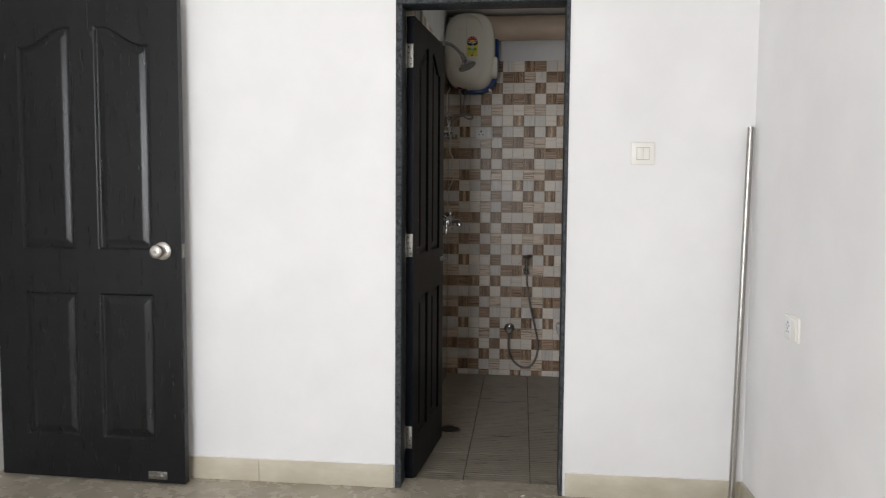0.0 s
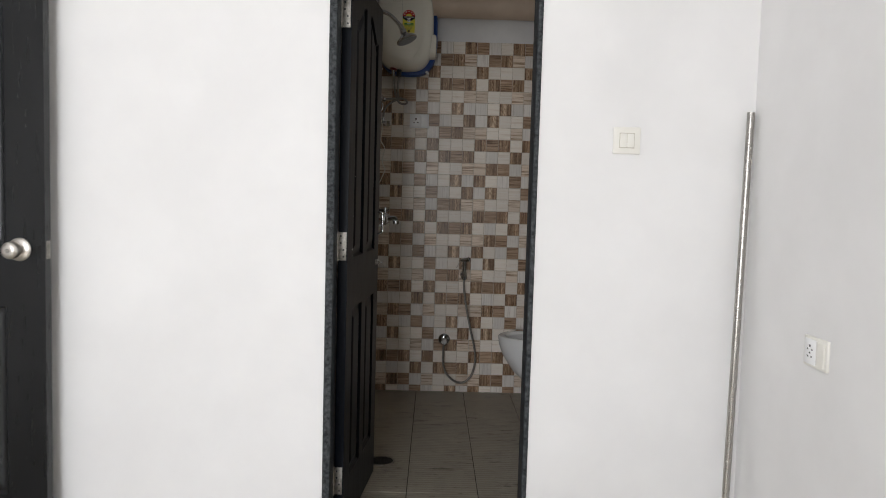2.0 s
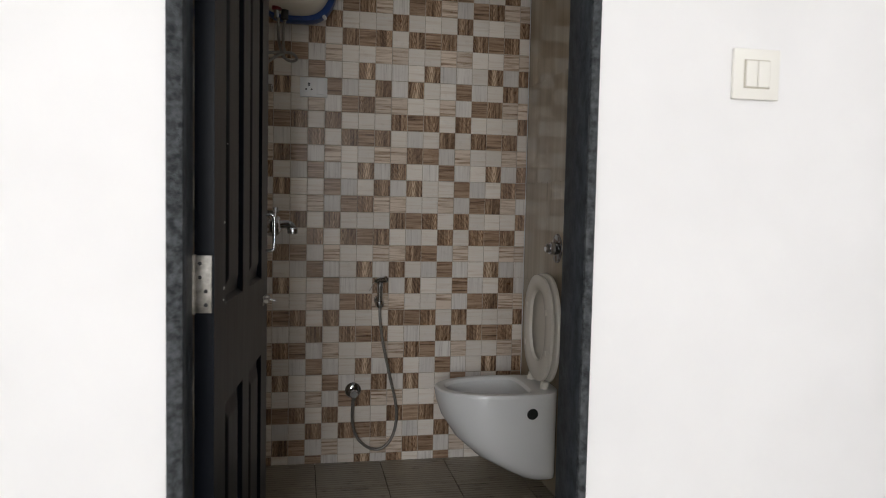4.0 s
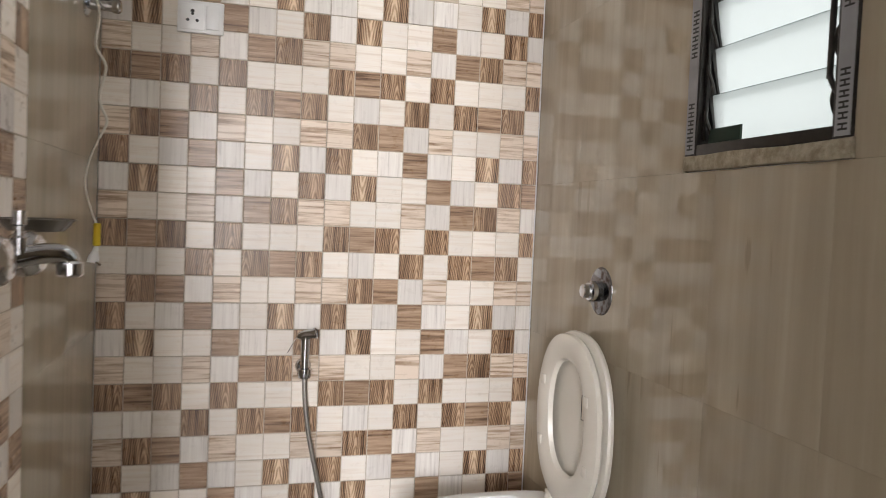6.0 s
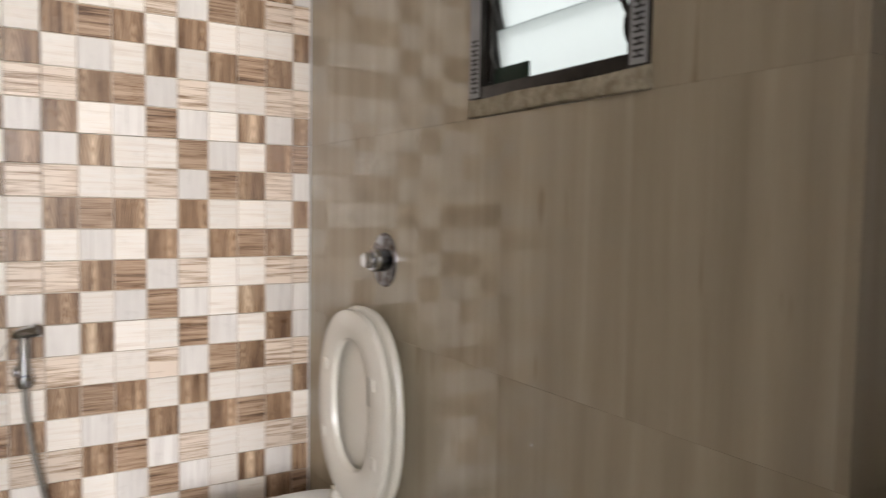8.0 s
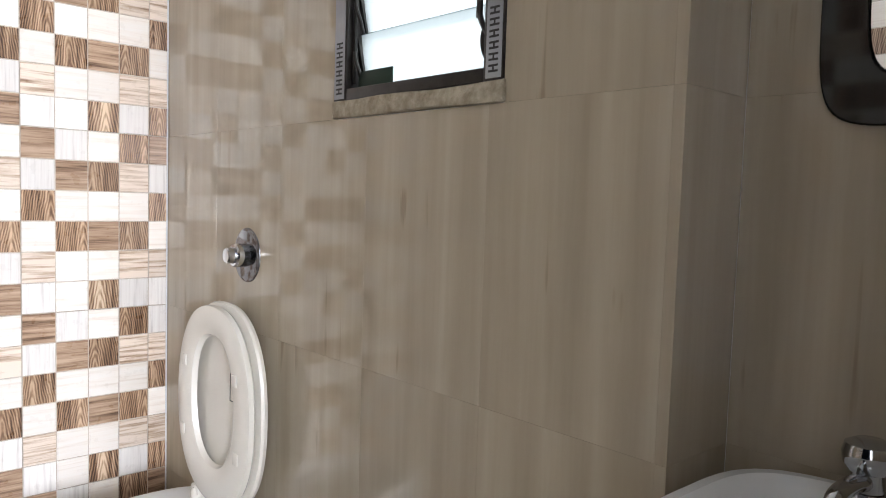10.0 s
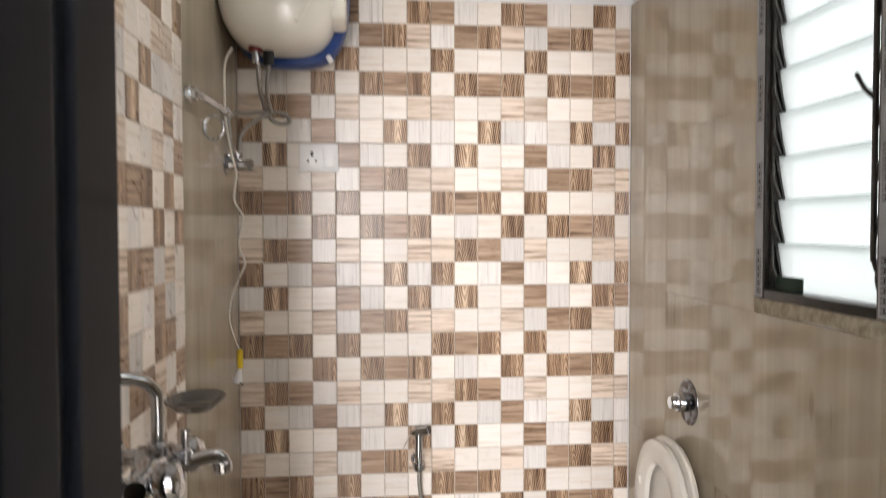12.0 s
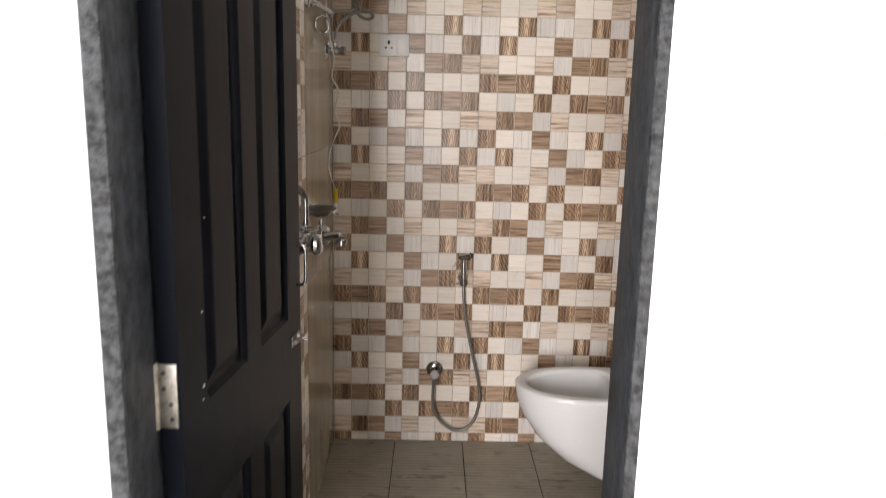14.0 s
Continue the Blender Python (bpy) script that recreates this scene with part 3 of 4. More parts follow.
part("rocker", box_bm(0.012, 0.052, -0.0135, -0.009, -0.033, 0.033, 0.0015), SWITCH, out)

pole = thing("steel_pole", "plain brushed steel tube leaning in the corner of white walls", "pole")
top_, foot_ = Vector((1.406, YW - 0.022, 1.54)), Vector((1.366, YW - 0.078, ZR + 0.002))
d_ = (top_ - foot_)
part("tube", lathe_bm([(0.0095, 0), (0.0125, 0), (0.0125, d_.length), (0.0095, d_.length), (0.0095, d_.length - 0.2), (0.0, d_.length - 0.2)], aim(foot_, d_), 24), STEEL, pole)

# ---------------------------------------------------------------- louvre window
win = thing("window_1", "dark aluminium louvre window with frosted glass slats and taped frame", "window", kind="structure")
FX0, FX1 = W - 0.004, W + 0.05
fw = 0.04
part("window_frame", box_bm(FX0, FX1, WY0, WY0 + fw, WZ0, WZ1, 0.0015), ALU_DARK, win)
part("window_frame", box_bm(FX0, FX1, WY1 - fw, WY1, WZ0, WZ1, 0.0015), ALU_DARK, win)
part("window_frame", box_bm(FX0, FX1, WY0 + fw, WY1 - fw, WZ0, WZ0 + 0.021, 0.0015), ALU_DARK, win)
part("window_frame", box_bm(FX0, FX1, WY0 + fw, WY1 - fw, WZ1 - 0.03, WZ1, 0.0015), ALU_DARK, win)
MULL = 2.113
mull = part("mullion", box_bm(FX0 + 0.006, FX1, WY0 + fw, WY1 - fw, MULL - 0.028, MULL + 0.028, 0.0015), ALU_DARK, win)
part("tape", box_bm(FX0 + 0.0045, FX0 + 0.006, WY0 + fw, WY1 - fw, MULL - 0.013, MULL + 0.024), TAPE, mull)
part("tape_mark", box_bm(FX0 + 0.0035, FX0 + 0.0045, -0.872, -0.862, MULL - 0.002, MULL + 0.01), mat("dull_red_print", (0.25, 0.05, 0.06), 0.5), mull)
for y0, y1 in ((WY0 + 0.003, WY0 + 0.034), (WY1 - 0.034, WY1 - 0.003)):
    tape = part("tape", box_bm(FX0 - 0.0012, FX0, y0, y1, WZ0 + 0.004, WZ1), TAPE, win, "grey protective tape with printed marks")
    marks = bmesh.new()
    z = WZ0 + 0.012
    while z < WZ1 - 0.13:
        # a row of upright printed strokes, six to a group
        for k in range(6):
            a = z + k * 0.0165
            box_bm(FX0 - 0.0017, FX0 - 0.0012, y0 + 0.006, y1 - 0.006, a, a + 0.0032, bm=marks)
            box_bm(FX0 - 0.0017, FX0 - 0.0012, y0 + 0.006, y1 - 0.006, a + 0.008, a + 0.0112, bm=marks)
            box_bm(FX0 - 0.0017, FX0 - 0.0012, (y0 + y1) / 2 - 0.0015, (y0 + y1) / 2 + 0.0015, a + 0.003, a + 0.0085, bm=marks)
        z += 0.185
    part("print", marks, INK, tape, smooth=False)
NS = 8
z0, z1 = WZ0 + 0.024, MULL - 0.028
pitch = (z1 - z0) / NS
YM, HALF = (WY0 + WY1) / 2, (WY1 - WY0) / 2
for i in range(NS):
    zc = z0 + pitch * (i + 0.5)
    m = pose(FX0 + 0.034, YM, zc, 0, -9, 0)
    b = box_bm(-0.0022, 0.0022, -HALF + fw + 0.010, HALF - fw - 0.010, -pitch * 0.56, pitch * 0.56)
    bmesh.ops.transform(b, matrix=m, verts=b.verts[:])
    slat = part("glass_slat", b, FROST, win, "frosted glass louvre slat", smooth=False)
    slat.visible_shadow = False
    for s_ in (-1, 1):
        b = box_bm(-0.0026, 0.0026, -HALF + fw + 0.010, HALF - fw - 0.010, s_ * pitch * 0.56 - 0.0008, s_ * pitch * 0.56 + 0.0008)
        bmesh.ops.transform(b, matrix=m, verts=b.verts[:])
        part("slat_edge", b, EDGE, slat, smooth=False).visible_shadow = False
    for sgn in (-1, 1):
        # folded clip holding the end of the slat, widest at its foot
        y_in, y_out = sgn * (HALF - fw - 0.014), sgn * (HALF - fw + 0.001)
        clip = loft_bm([[(-0.006, y_out, z), (0.006, y_out, z), (0.006, y_in + sgn * k, z), (-0.006, y_in + sgn * k, z)]
                        for z, k in ((-pitch * 0.57, 0.0), (-pitch * 0.40, 0.001), (pitch * 0.30, 0.0085), (pitch * 0.54, 0.010))])
        bmesh.ops.transform(clip, matrix=m, verts=clip.verts[:])
        part("clip", clip, ALU_DARK, win)
        # curved link from the pull bar to the clip
        ye = YM + sgn * (HALF - fw)
        part("link", tube_bm([(FX0 + 0.016, ye - sgn * 0.004, zc + pitch * 0.28), (FX0 + 0.010, ye - sgn * 0.012, zc + pitch * 0.05),
                              (FX0 + 0.016, ye - sgn * 0.017, zc - pitch * 0.2), (FX0 + 0.026, ye - sgn * 0.012, zc - pitch * 0.42)], 0.0038, 8, 5), ALU_DARK, win)
pane = part("glass_pane", box_bm(FX0 + 0.026, FX0 + 0.03, WY0 + fw, WY1 - fw, MULL + 0.028, WZ1 - 0.03), FROST, win, "fixed frosted top pane", smooth=False)
pane.visible_shadow = False
# pull bars beside the slats; one ends in a short link to the frame
part("lever_rod", box_bm(FX0 + 0.004, FX0 + 0.010, WY0 + fw + 0.014, WY0 + fw + 0.023, 1.428, MULL - 0.03, 0.001), ALU_DARK, win)
part("lever_rod", box_bm(FX0 + 0.010, FX0 + 0.016, WY1 - fw - 0.010, WY1 - fw - 0.002, WZ0 + 0.03, MULL - 0.03, 0.001), ALU_DARK, win)
part("lever", tube_bm([(FX0 + 0.007, WY0 + fw + 0.0185, 1.436), (FX0 + 0.007, WY0 + fw + 0.012, 1.42), (FX0 + 0.008, WY0 + fw - 0.002, 1.398)], 0.0045, 8, 4), ALU_DARK, win)
part("lever", tube_bm([(FX0 + 0.007, WY0 + fw + 0.018, 1.70), (FX0 - 0.003, WY0 + fw + 0.034, 1.722), (FX0 - 0.006, WY0 + fw + 0.050, 1.748)], 0.0042, 8, 4), ALU_DARK, win)
card = solid("cardboard_scrap", box_bm(FX0 + 0.0165, FX0 + 0.0205, -0.950, -0.852, WZ0 + 0.021, WZ0 + 0.052, 0.001), GREEN_CARD, "torn dark green card stuck in the window corner", "scrap")
sill = box_bm(W - 0.006, WO + 0.02, WY0 - 0.004, WY1 + 0.004, WZ0 - 0.03, WZ0, 0.002)
bmesh.ops.subdivide_edges(sill, edges=sill.edges[:], cuts=5, use_grid_fill=True)
for v in sill.verts:
    if v.co.x < W:
        v.co.x += 0.006 * noise.noise(v.co * 40)
        v.co.z += 0.004 * noise.noise(v.co * 55)
structure("window_sill", sill, CEMENT, "rough unfinished cement ledge under the louvre window", "sill", True)

# ---------------------------------------------------------------- overhead pipe and cap
pipe = thing("drain_pipe", "fat beige painted drain pipe under the bathroom ceiling", "pipe")
part("pipe_run", lathe_bm([(0.082, 0), (0.082, 1.235)], aim((0.008, -0.086, 2.404), (1, 0, 0)), 40), PVC, pipe)
col = lathe_bm([(0.082, 0.0), (0.088, 0.003), (0.094, 0.012), (0.098, 0.02)], aim((W - 0.012, -0.086, 2.404), (1, 0, 0)), 40)
for v in col.verts:
    v.co += Vector((0, noise.noise(v.co * 60), noise.noise(v.co * 60 + Vector((3, 1, 2))))) * 0.006
part("collar", col, PLASTER, pipe, "rough white plaster collar")
cap = thing("pipe_cap", "round white pipe cap in the painted wall above the tiles", "cap", (W, -0.624, 2.318))
part("ring", lathe_bm([(0.022, 0.006), (0.027, 0.004), (0.031, 0.0), (0.031, -0.01)], aim((0.003, 0, 0), (-1, 0, 0)), 28), PLASTER, cap)
part("disc", lathe_bm([(0, 0.002), (0.02, 0.002), (0.022, 0.0)], aim((0.003, 0, 0), (-1, 0, 0)), 28), PAINT_OLD, cap)

# ---------------------------------------------------------------- water heater
gey = thing("water_heater", "ivory storage water heater with blue back and energy label", "water heater", (0.156, 0, 2.226))
N = 56


def ring_xz(y, a, b, p=3.2):
    return [(u, y, v) for u, v in oval(N, a, b, p)]


part("body", loft_bm([ring_xz(-0.115, 0.166, 0.242), ring_xz(-0.16, 0.170, 0.247), ring_xz(-0.24, 0.168, 0.245), ring_xz(-0.285, 0.160, 0.237), ring_xz(-0.310, 0.146, 0.221), ring_xz(-0.326, 0.114, 0.188), ring_xz(-0.332, 0.06, 0.12), ring_xz(-0.333, 0.01, 0.02)]), IVORY, gey)
part("back_shell", loft_bm([[(x + 0.017, y, z - 0.009) for x, y, z in ring_xz(*q)] for q in ((-0.004, 0.148, 0.222), (-0.03, 0.172, 0.249), (-0.09, 0.178, 0.257), (-0.114, 0.172, 0.249))]), BLUE, gey, "dark blue plastic back shell")
part("front_rib", tube_bm([(0.02, -0.331, 0.215), (0.062, -0.328, 0.19), (0.092, -0.322, 0.13), (0.10, -0.319, 0.0), (0.092, -0.322, -0.13), (0.06, -0.324, -0.19)], 0.006, 10, 8), IVORY, gey)
side = loft_bm([[(x, -0.185 + k * u, -0.103 + k * v) for u, v in oval(40, 0.092, 0.068, 3.4)] for x, k in ((0.138, 1.0), (0.174, 1.0), (0.184, 0.93), (0.188, 0.8))])
part("control_cover", side, IVORY, gey)
part("seam", tube_bm([(-0.012, -0.326, 0.195), (-0.012, -0.3325, 0.12), (-0.012, -0.3334, 0.06), (-0.012, -0.333, -0.05), (-0.012, -0.3325, -0.10)], 0.0005, 6, 4), DULL, gey)
part("vent_slot", box_bm(-0.068, -0.022, -0.3325, -0.318, 0.118, 0.127, 0.001), SEAT, gey)
part("vent_slot", box_bm(-0.06, -0.02, -0.321, -0.314, -0.175, -0.169, 0.001), SEAT, gey)
LX, LZ = 0.026, 0.003      # middle of the energy label on the heater's front


def label_box(x0, x1, z0, z1, y=-0.3346):
    """A flat printed patch on the heater's front, measured from the label's middle."""
    return box_bm(LX + x0, LX + x1, y - 0.0006, y, LZ + z0, LZ + z1)


def half_disc(rx, rz, z, y, depth=0.0008):
    bm = bmesh.new()
    rim = [(rx * math.cos(math.pi * k / 20), rz * math.sin(math.pi * k / 20)) for k in range(21)]
    front = [bm.verts.new((LX + u, y - depth, LZ + z + v)) for u, v in rim]
    back = [bm.verts.new((LX + u, y, LZ + z + v)) for u, v in rim]
    bm.faces.new(front)
    for a, b2, c, d in zip(front, front[1:], back[1:], back):
        bm.faces.new((a, b2, c, d))
    return bm


tag = part("energy_label", label_box(-0.035, 0.035, -0.056, 0.036, -0.3338), LABEL_YELLOW, gey, "yellow energy sticker with red half-moon top", smooth=False)
part("label_top", half_disc(0.035, 0.036, 0.036, -0.3338), RED, tag, "red half-moon with white stars", smooth=False)
part("label_sun", half_disc(0.017, 0.015, 0.036, -0.3346), LABEL_YELLOW, tag, smooth=False)
ribbon = bmesh.new()
rim = [(-0.035, 0.037), (-0.035, 0.024), (-0.012, 0.010), (0.012, 0.010), (0.035, 0.024), (0.035, 0.037)]
front = [ribbon.verts.new((LX + u, -0.3352, LZ + v)) for u, v in rim]
back = [ribbon.verts.new((LX + u, -0.3344, LZ + v)) for u, v in rim]
ribbon.faces.new(front)
for i in range(6):
    ribbon.faces.new((front[i], front[(i + 1) % 6], back[(i + 1) % 6], back[i]))
part("label_strip", ribbon, INK, tag, "black ribbon with white print", smooth=False)
for x0, x1, z in ((-0.029, -0.008, 0.030), (-0.004, 0.028, 0.030), (-0.012, 0.012, 0.022)):
    part("label_word", label_box(x0, x1, z, z + 0.0035, -0.3353), WHITE, tag, smooth=False)
part("label_seal", lathe_bm([(0, 0.0006), (0.0085, 0.0006), (0.0085, 0)], aim((LX, -0.3353, LZ + 0.011), (0, -1, 0)), 18), WHITE, tag, smooth=False)
part("label_mark", label_box(-0.003, 0.003, 0.006, 0.016, -0.3360), INK, tag, smooth=False)
part("label_band", label_box(-0.027, 0.027, -0.011, -0.002), GREEN, tag, smooth=False)
part("label_band", label_box(-0.027, 0.027, -0.015, -0.012), GREEN, tag, smooth=False)
part("label_word", label_box(-0.010, 0.010, -0.0085, -0.005, -0.3353), WHITE, tag, smooth=False)
for k in range(4):
    part("label_line", label_box(-0.026, -0.010, -0.020 - 0.006 * k, -0.0185 - 0.006 * k), DULL, tag, smooth=False)
    part("label_line", label_box(-0.006, 0.024 - 0.004 * k, -0.020 - 0.006 * k, -0.0185 - 0.006 * k), DULL, tag, smooth=False)
part("label_block", label_box(-0.006, 0.006, -0.046, -0.043), INK, tag, smooth=False)
part("label_block", label_box(-0.006, 0.006, -0.053, -0.048), INK, tag, smooth=False)
stars = bmesh.new()
for k in range(5):
    a = math.pi * (k + 0.5) / 5
    join(stars, lathe_bm([(0, 0.0005), (0.0042, 0.0005), (0.0042, 0)], aim((LX + 0.0265 * math.cos(a), -0.3346, LZ + 0.038 + 0.0265 * math.sin(a)), (0, -1, 0)), 5))
part("label_stars", stars, WHITE, tag, smooth=False)
part("outlet_red", cyl_bm((-0.062, -0.23, -0.232), (0, 0, -1), 0.02, 0.02, 0.003), mat("maroon_plastic", (0.16, 0.012, 0.015), 0.4), gey, "maroon hot outlet collar")
part("outlet", cyl_bm((-0.062, -0.23, -0.25), (0, 0, -1), 0.0105, 0.035, 0.002), CHROME, gey)
part("inlet", cyl_bm((-0.03, -0.21, -0.24), (0, 0, -1), 0.015, 0.045, 0.003), RUBBER, gey, "black inlet valve")
part("screw_boss", cyl_bm((-0.158, -0.25, -0.055), (-1, 0, 0), 0.008, 0.012, 0.002, 16), WHITE, gey)
part("screw_boss", cyl_bm((0.13, -0.12, -0.235), (0.5, -0.3, -0.8), 0.008, 0.02, 0.002, 16), WHITE, gey)

# ---------------------------------------------------------------- left wall fittings
sh = thing("shower", "chrome wall shower arm with a round rose", "shower", (0, -1.0, 2.125))
part("flange", lathe_bm([(0.0, 0.010), (0.012, 0.010), (0.026, 0.004), (0.028, 0.0), (0, 0)], aim((0, 0, 0), (1, 0, 0)), 28), CHROME, sh)
part("arm", tube_bm([(0, 0, 0), (0.05, 0, 0.002), (0.09, 0, -0.004), (0.125, 0, -0.022), (0.165, 0, -0.062), (0.175, 0, -0.075)], 0.0095, 16, 6), PLATE, sh)
d_ = Vector((0.42, -0.12, -0.9)).normalized()
p_ = Vector((0.168, 0, -0.062))
part("neck", lathe_bm([(0.0, 0), (0.0135, 0), (0.0135, 0.028), (0.016, 0.03), (0.016, 0.046), (0.012, 0.05), (0, 0.05)], aim(p_, d_), 20), PLATE, sh)
rose = part("rose", lathe_bm([(0, 0), (0.014, 0), (0.022, 0.008), (0.046, 0.026), (0.052, 0.032), (0.052, 0.038), (0.049, 0.040), (0, 0.040)], aim(p_ + d_ * 0.046, d_), 36), PLATE, sh)
noz = bmesh.new()
mm = aim(p_ + d_ * 0.046, d_)
for rr, n in ((0.01, 6), (0.022, 12), (0.034, 18), (0.043, 22)):
    for k in range(n):
        a = 2 * math.pi * k / n
        join(noz, lathe_bm([(0, 0), (0.0016, 0), (0.0012, 0.003), (0, 0.003)], mm @ pose(rr * math.cos(a), rr * math.sin(a), 0.040), 6))
part("face_plate", cyl_bm(p_ + d_ * 0.0855, d_, 0.047, 0.0012, 0.0004, 36), mat("grey_plastic_face", (0.10, 0.10, 0.10), 0.4), rose, "dull grey face plate")
part("nozzles", noz, mat("grey_rubber_nozzles", (0.28, 0.28, 0.28), 0.5), rose)

mix = thing("wall_mixer", "chrome wall mixer tap with round knobs and a bent shower pipe", "tap", (0, -1.18, 1.115))
part("body", lathe_bm([(0, 0), (0.016, 0), (0.021, 0.006), (0.021, 0.05), (0.026, 0.06), (0.027, 0.09), (0.026, 0.12), (0.021, 0.13), (0.021, 0.174), (0.016, 0.18), (0, 0.18)], aim((0.082, -0.09, 0), (0, 1, 0)), 28), CHROME, mix)
for y in (-0.072, 0.072):
    part("flange", lathe_bm([(0.0, 0.014), (0.018, 0.014), (0.031, 0.006), (0.034, 0), (0, 0)], aim((0, y, 0), (1, 0, 0)), 28), CHROME, mix)
    part("inlet", cyl_bm((0.006, y, 0), (1, 0, 0), 0.014, 0.07), CHROME, mix)
    part("union_nut", cyl_bm((0.034, y, 0), (1, 0, 0), 0.019, 0.022, 0.002, 6), CHROME, mix)
    part("knob", lathe_bm([(0, 0), (0.015, 0), (0.015, 0.014), (0.024, 0.019), (0.0285, 0.028), (0.028, 0.044), (0.022, 0.052), (0.011, 0.055), (0, 0.055)], aim((0.088, y * 0.9, 0.002), (0.95, -0.12, 0.12)), 28), CHROME, mix)
part("spout", tube_bm([(0.10, 0.0, -0.004), (0.118, 0.012, 0.002), (0.14, 0.026, 0.008), (0.163, 0.039, 0.009), (0.173, 0.046, 0.002), (0.175, 0.047, -0.008)], 0.0125, 16, 6), CHROME, mix)
part("spout_tip", cyl_bm((0.175, 0.047, 0.0), (0, 0, -1), 0.0155, 0.02, 0.003), CHROME, mix)
part("diverter", lathe_bm([(0, 0), (0.009, 0), (0.009, 0.02), (0.005, 0.023), (0.005, 0.034), (0.0075, 0.036), (0.0075, 0.052), (0, 0.053)], aim((0.126, 0.012, 0.008), (0.02, 0, 1)), 18), CHROME, mix)
part("riser", tube_bm([(0.085, 0.012, 0.015), (0.085, 0.012, 0.10), (0.083, 0.008, 0.122), (0.068, -0.012, 0.143), (0.04, -0.045, 0.153), (0.0, -0.075, 0.157)], 0.0098, 16, 8), CHROME, mix)
part("riser_nut", cyl_bm((0.085, 0.012, 0.018), (0, 0, 1), 0.0165, 0.024, 0.002, 8), CHROME, mix)
part("riser_elbow", lathe_bm([(0, 0), (0.021, 0), (0.021, 0.006), (0.014, 0.01), (0.014, 0.034), (0, 0.034)], aim((0.0, -0.075, 0.157), (0.8, 0.6, 0)), 22), CHROME, mix)

dish = thing("soap_dish", "shallow clear grey soap dish on the tiled wall", "soap dish", (0, -0.885, 1.146))
part("bracket", lathe_bm([(0, 0.012), (0.012, 0.012), (0.02, 0.004), (0.02, 0), (0, 0)], aim((0, 0, 0.004), (1, 0, 0)), 24), CHROME, dish)
part("arm", cyl_bm((0.006, 0, 0.004), (1, 0, 0), 0.006, 0.024), CHROME, dish)
db = loft_bm([[(0.075 + k * x, k * y, z) for x, y in oval(36, 0.055, 0.075, 2.3)] for k, z in ((0.35, -0.006), (0.7, -0.004), (1.0, 0.014), (0.96, 0.0145), (0.66, -0.0005), (0.3, -0.002))])
part("tray", db, mat("grey_acrylic", (0.10, 0.095, 0.085), 0.08), dish, "shallow oval tray")

hook = thing("towel_ring", "chrome swivel towel ring on the beige wall", "towel ring", (0, -0.625, 1.787))
part("boss", lathe_bm([(0, 0), (0.019, 0), (0.019, 0.010), (0.015, 0.014), (0.015, 0.024), (0.010, 0.028), (0, 0.028)], aim((0, 0, 0), (1, 0, 0)), 24), CHROME, hook)
part("arm", tube_bm([(0.020, 0.0, 0.0), (0.034, 0.03, -0.003), (0.048, 0.08, -0.010), (0.060, 0.140, -0.018)], 0.0085, 14, 5), CHROME, hook)
part("arm_tip", cyl_bm((0.059, 0.136, -0.0175), (0.18, 1, -0.13), 0.0115, 0.016, 0.004, 18), CHROME, hook)
part("ring_clip", cyl_bm((0.008, 0.150, -0.046), (-0.1, 0, -1), 0.006, 0.022, 0.002, 14), CHROME, hook)
part("ring", tube_bm([(0.029 + 0.0245 * math.sin(a), 0.150, -0.056 + 0.029 * math.cos(a)) for a in [2 * math.pi * k / 12 for k in range(13)]], 0.0034, 10, 4), CHROME, hook)

val = thing("angle_valve", "chrome two-way angle valve feeding the water heater", "valve", (0, -0.186, 1.664))
part("flange", lathe_bm([(0.0, 0.010), (0.015, 0.010), (0.029, 0.004), (0.031, 0), (0, 0)], aim((0, 0, 0), (1, 0, 0)), 26), CHROME, val)
part("body", cyl_bm((0.004, 0, 0), (1, 0, 0), 0.0135, 0.056, 0.002), CHROME, val)
part("handle", lathe_bm([(0, 0), (0.015, 0), (0.017, 0.003), (0.017, 0.016), (0.013, 0.020), (0, 0.020)], aim((0.058, 0, 0), (1, 0, 0)), 20), CHROME, val)
for x in (0.014, 0.037):
    part("outlet", cyl_bm((x, 0, 0.010), (0, 0, 1), 0.0085, 0.024, 0.002), CHROME, val)
    part("outlet_nut", cyl_bm((x, 0, 0.022), (0, 0, 1), 0.0105, 0.012, 0.001, 6), CHROME, val)
hose1 = solid("braided_hose", tube_bm([(0.100, -0.23, 1.945), (0.100, -0.22, 1.90), (0.104, -0.18, 1.85), (0.120, -0.14, 1.805), (0.150, -0.13, 1.789), (0.174, -0.135, 1.797), (0.162, -0.145, 1.816), (0.118, -0.155, 1.820), (0.060, -0.165, 1.813), (0.022, -0.175, 1.812), (0.009, -0.184, 1.795), (0.012, -0.186, 1.755), (0.014, -0.186, 1.705)], 0.0062, 10, 8), HOSE, "grey braided hose looped below the water heater", "hose", group="water heater hoses")
hose2 = solid("braided_hose", tube_bm([(0.128, -0.21, 1.95), (0.120, -0.20, 1.89), (0.120, -0.18, 1.845), (0.124, -0.165, 1.815), (0.096, -0.175, 1.800), (0.060, -0.182, 1.772), (0.042, -0.186, 1.742), (0.037, -0.186, 1.705)], 0.0062, 10, 8), HOSE, "grey braided hose running to the angle valve", "hose", group="water heater hoses")

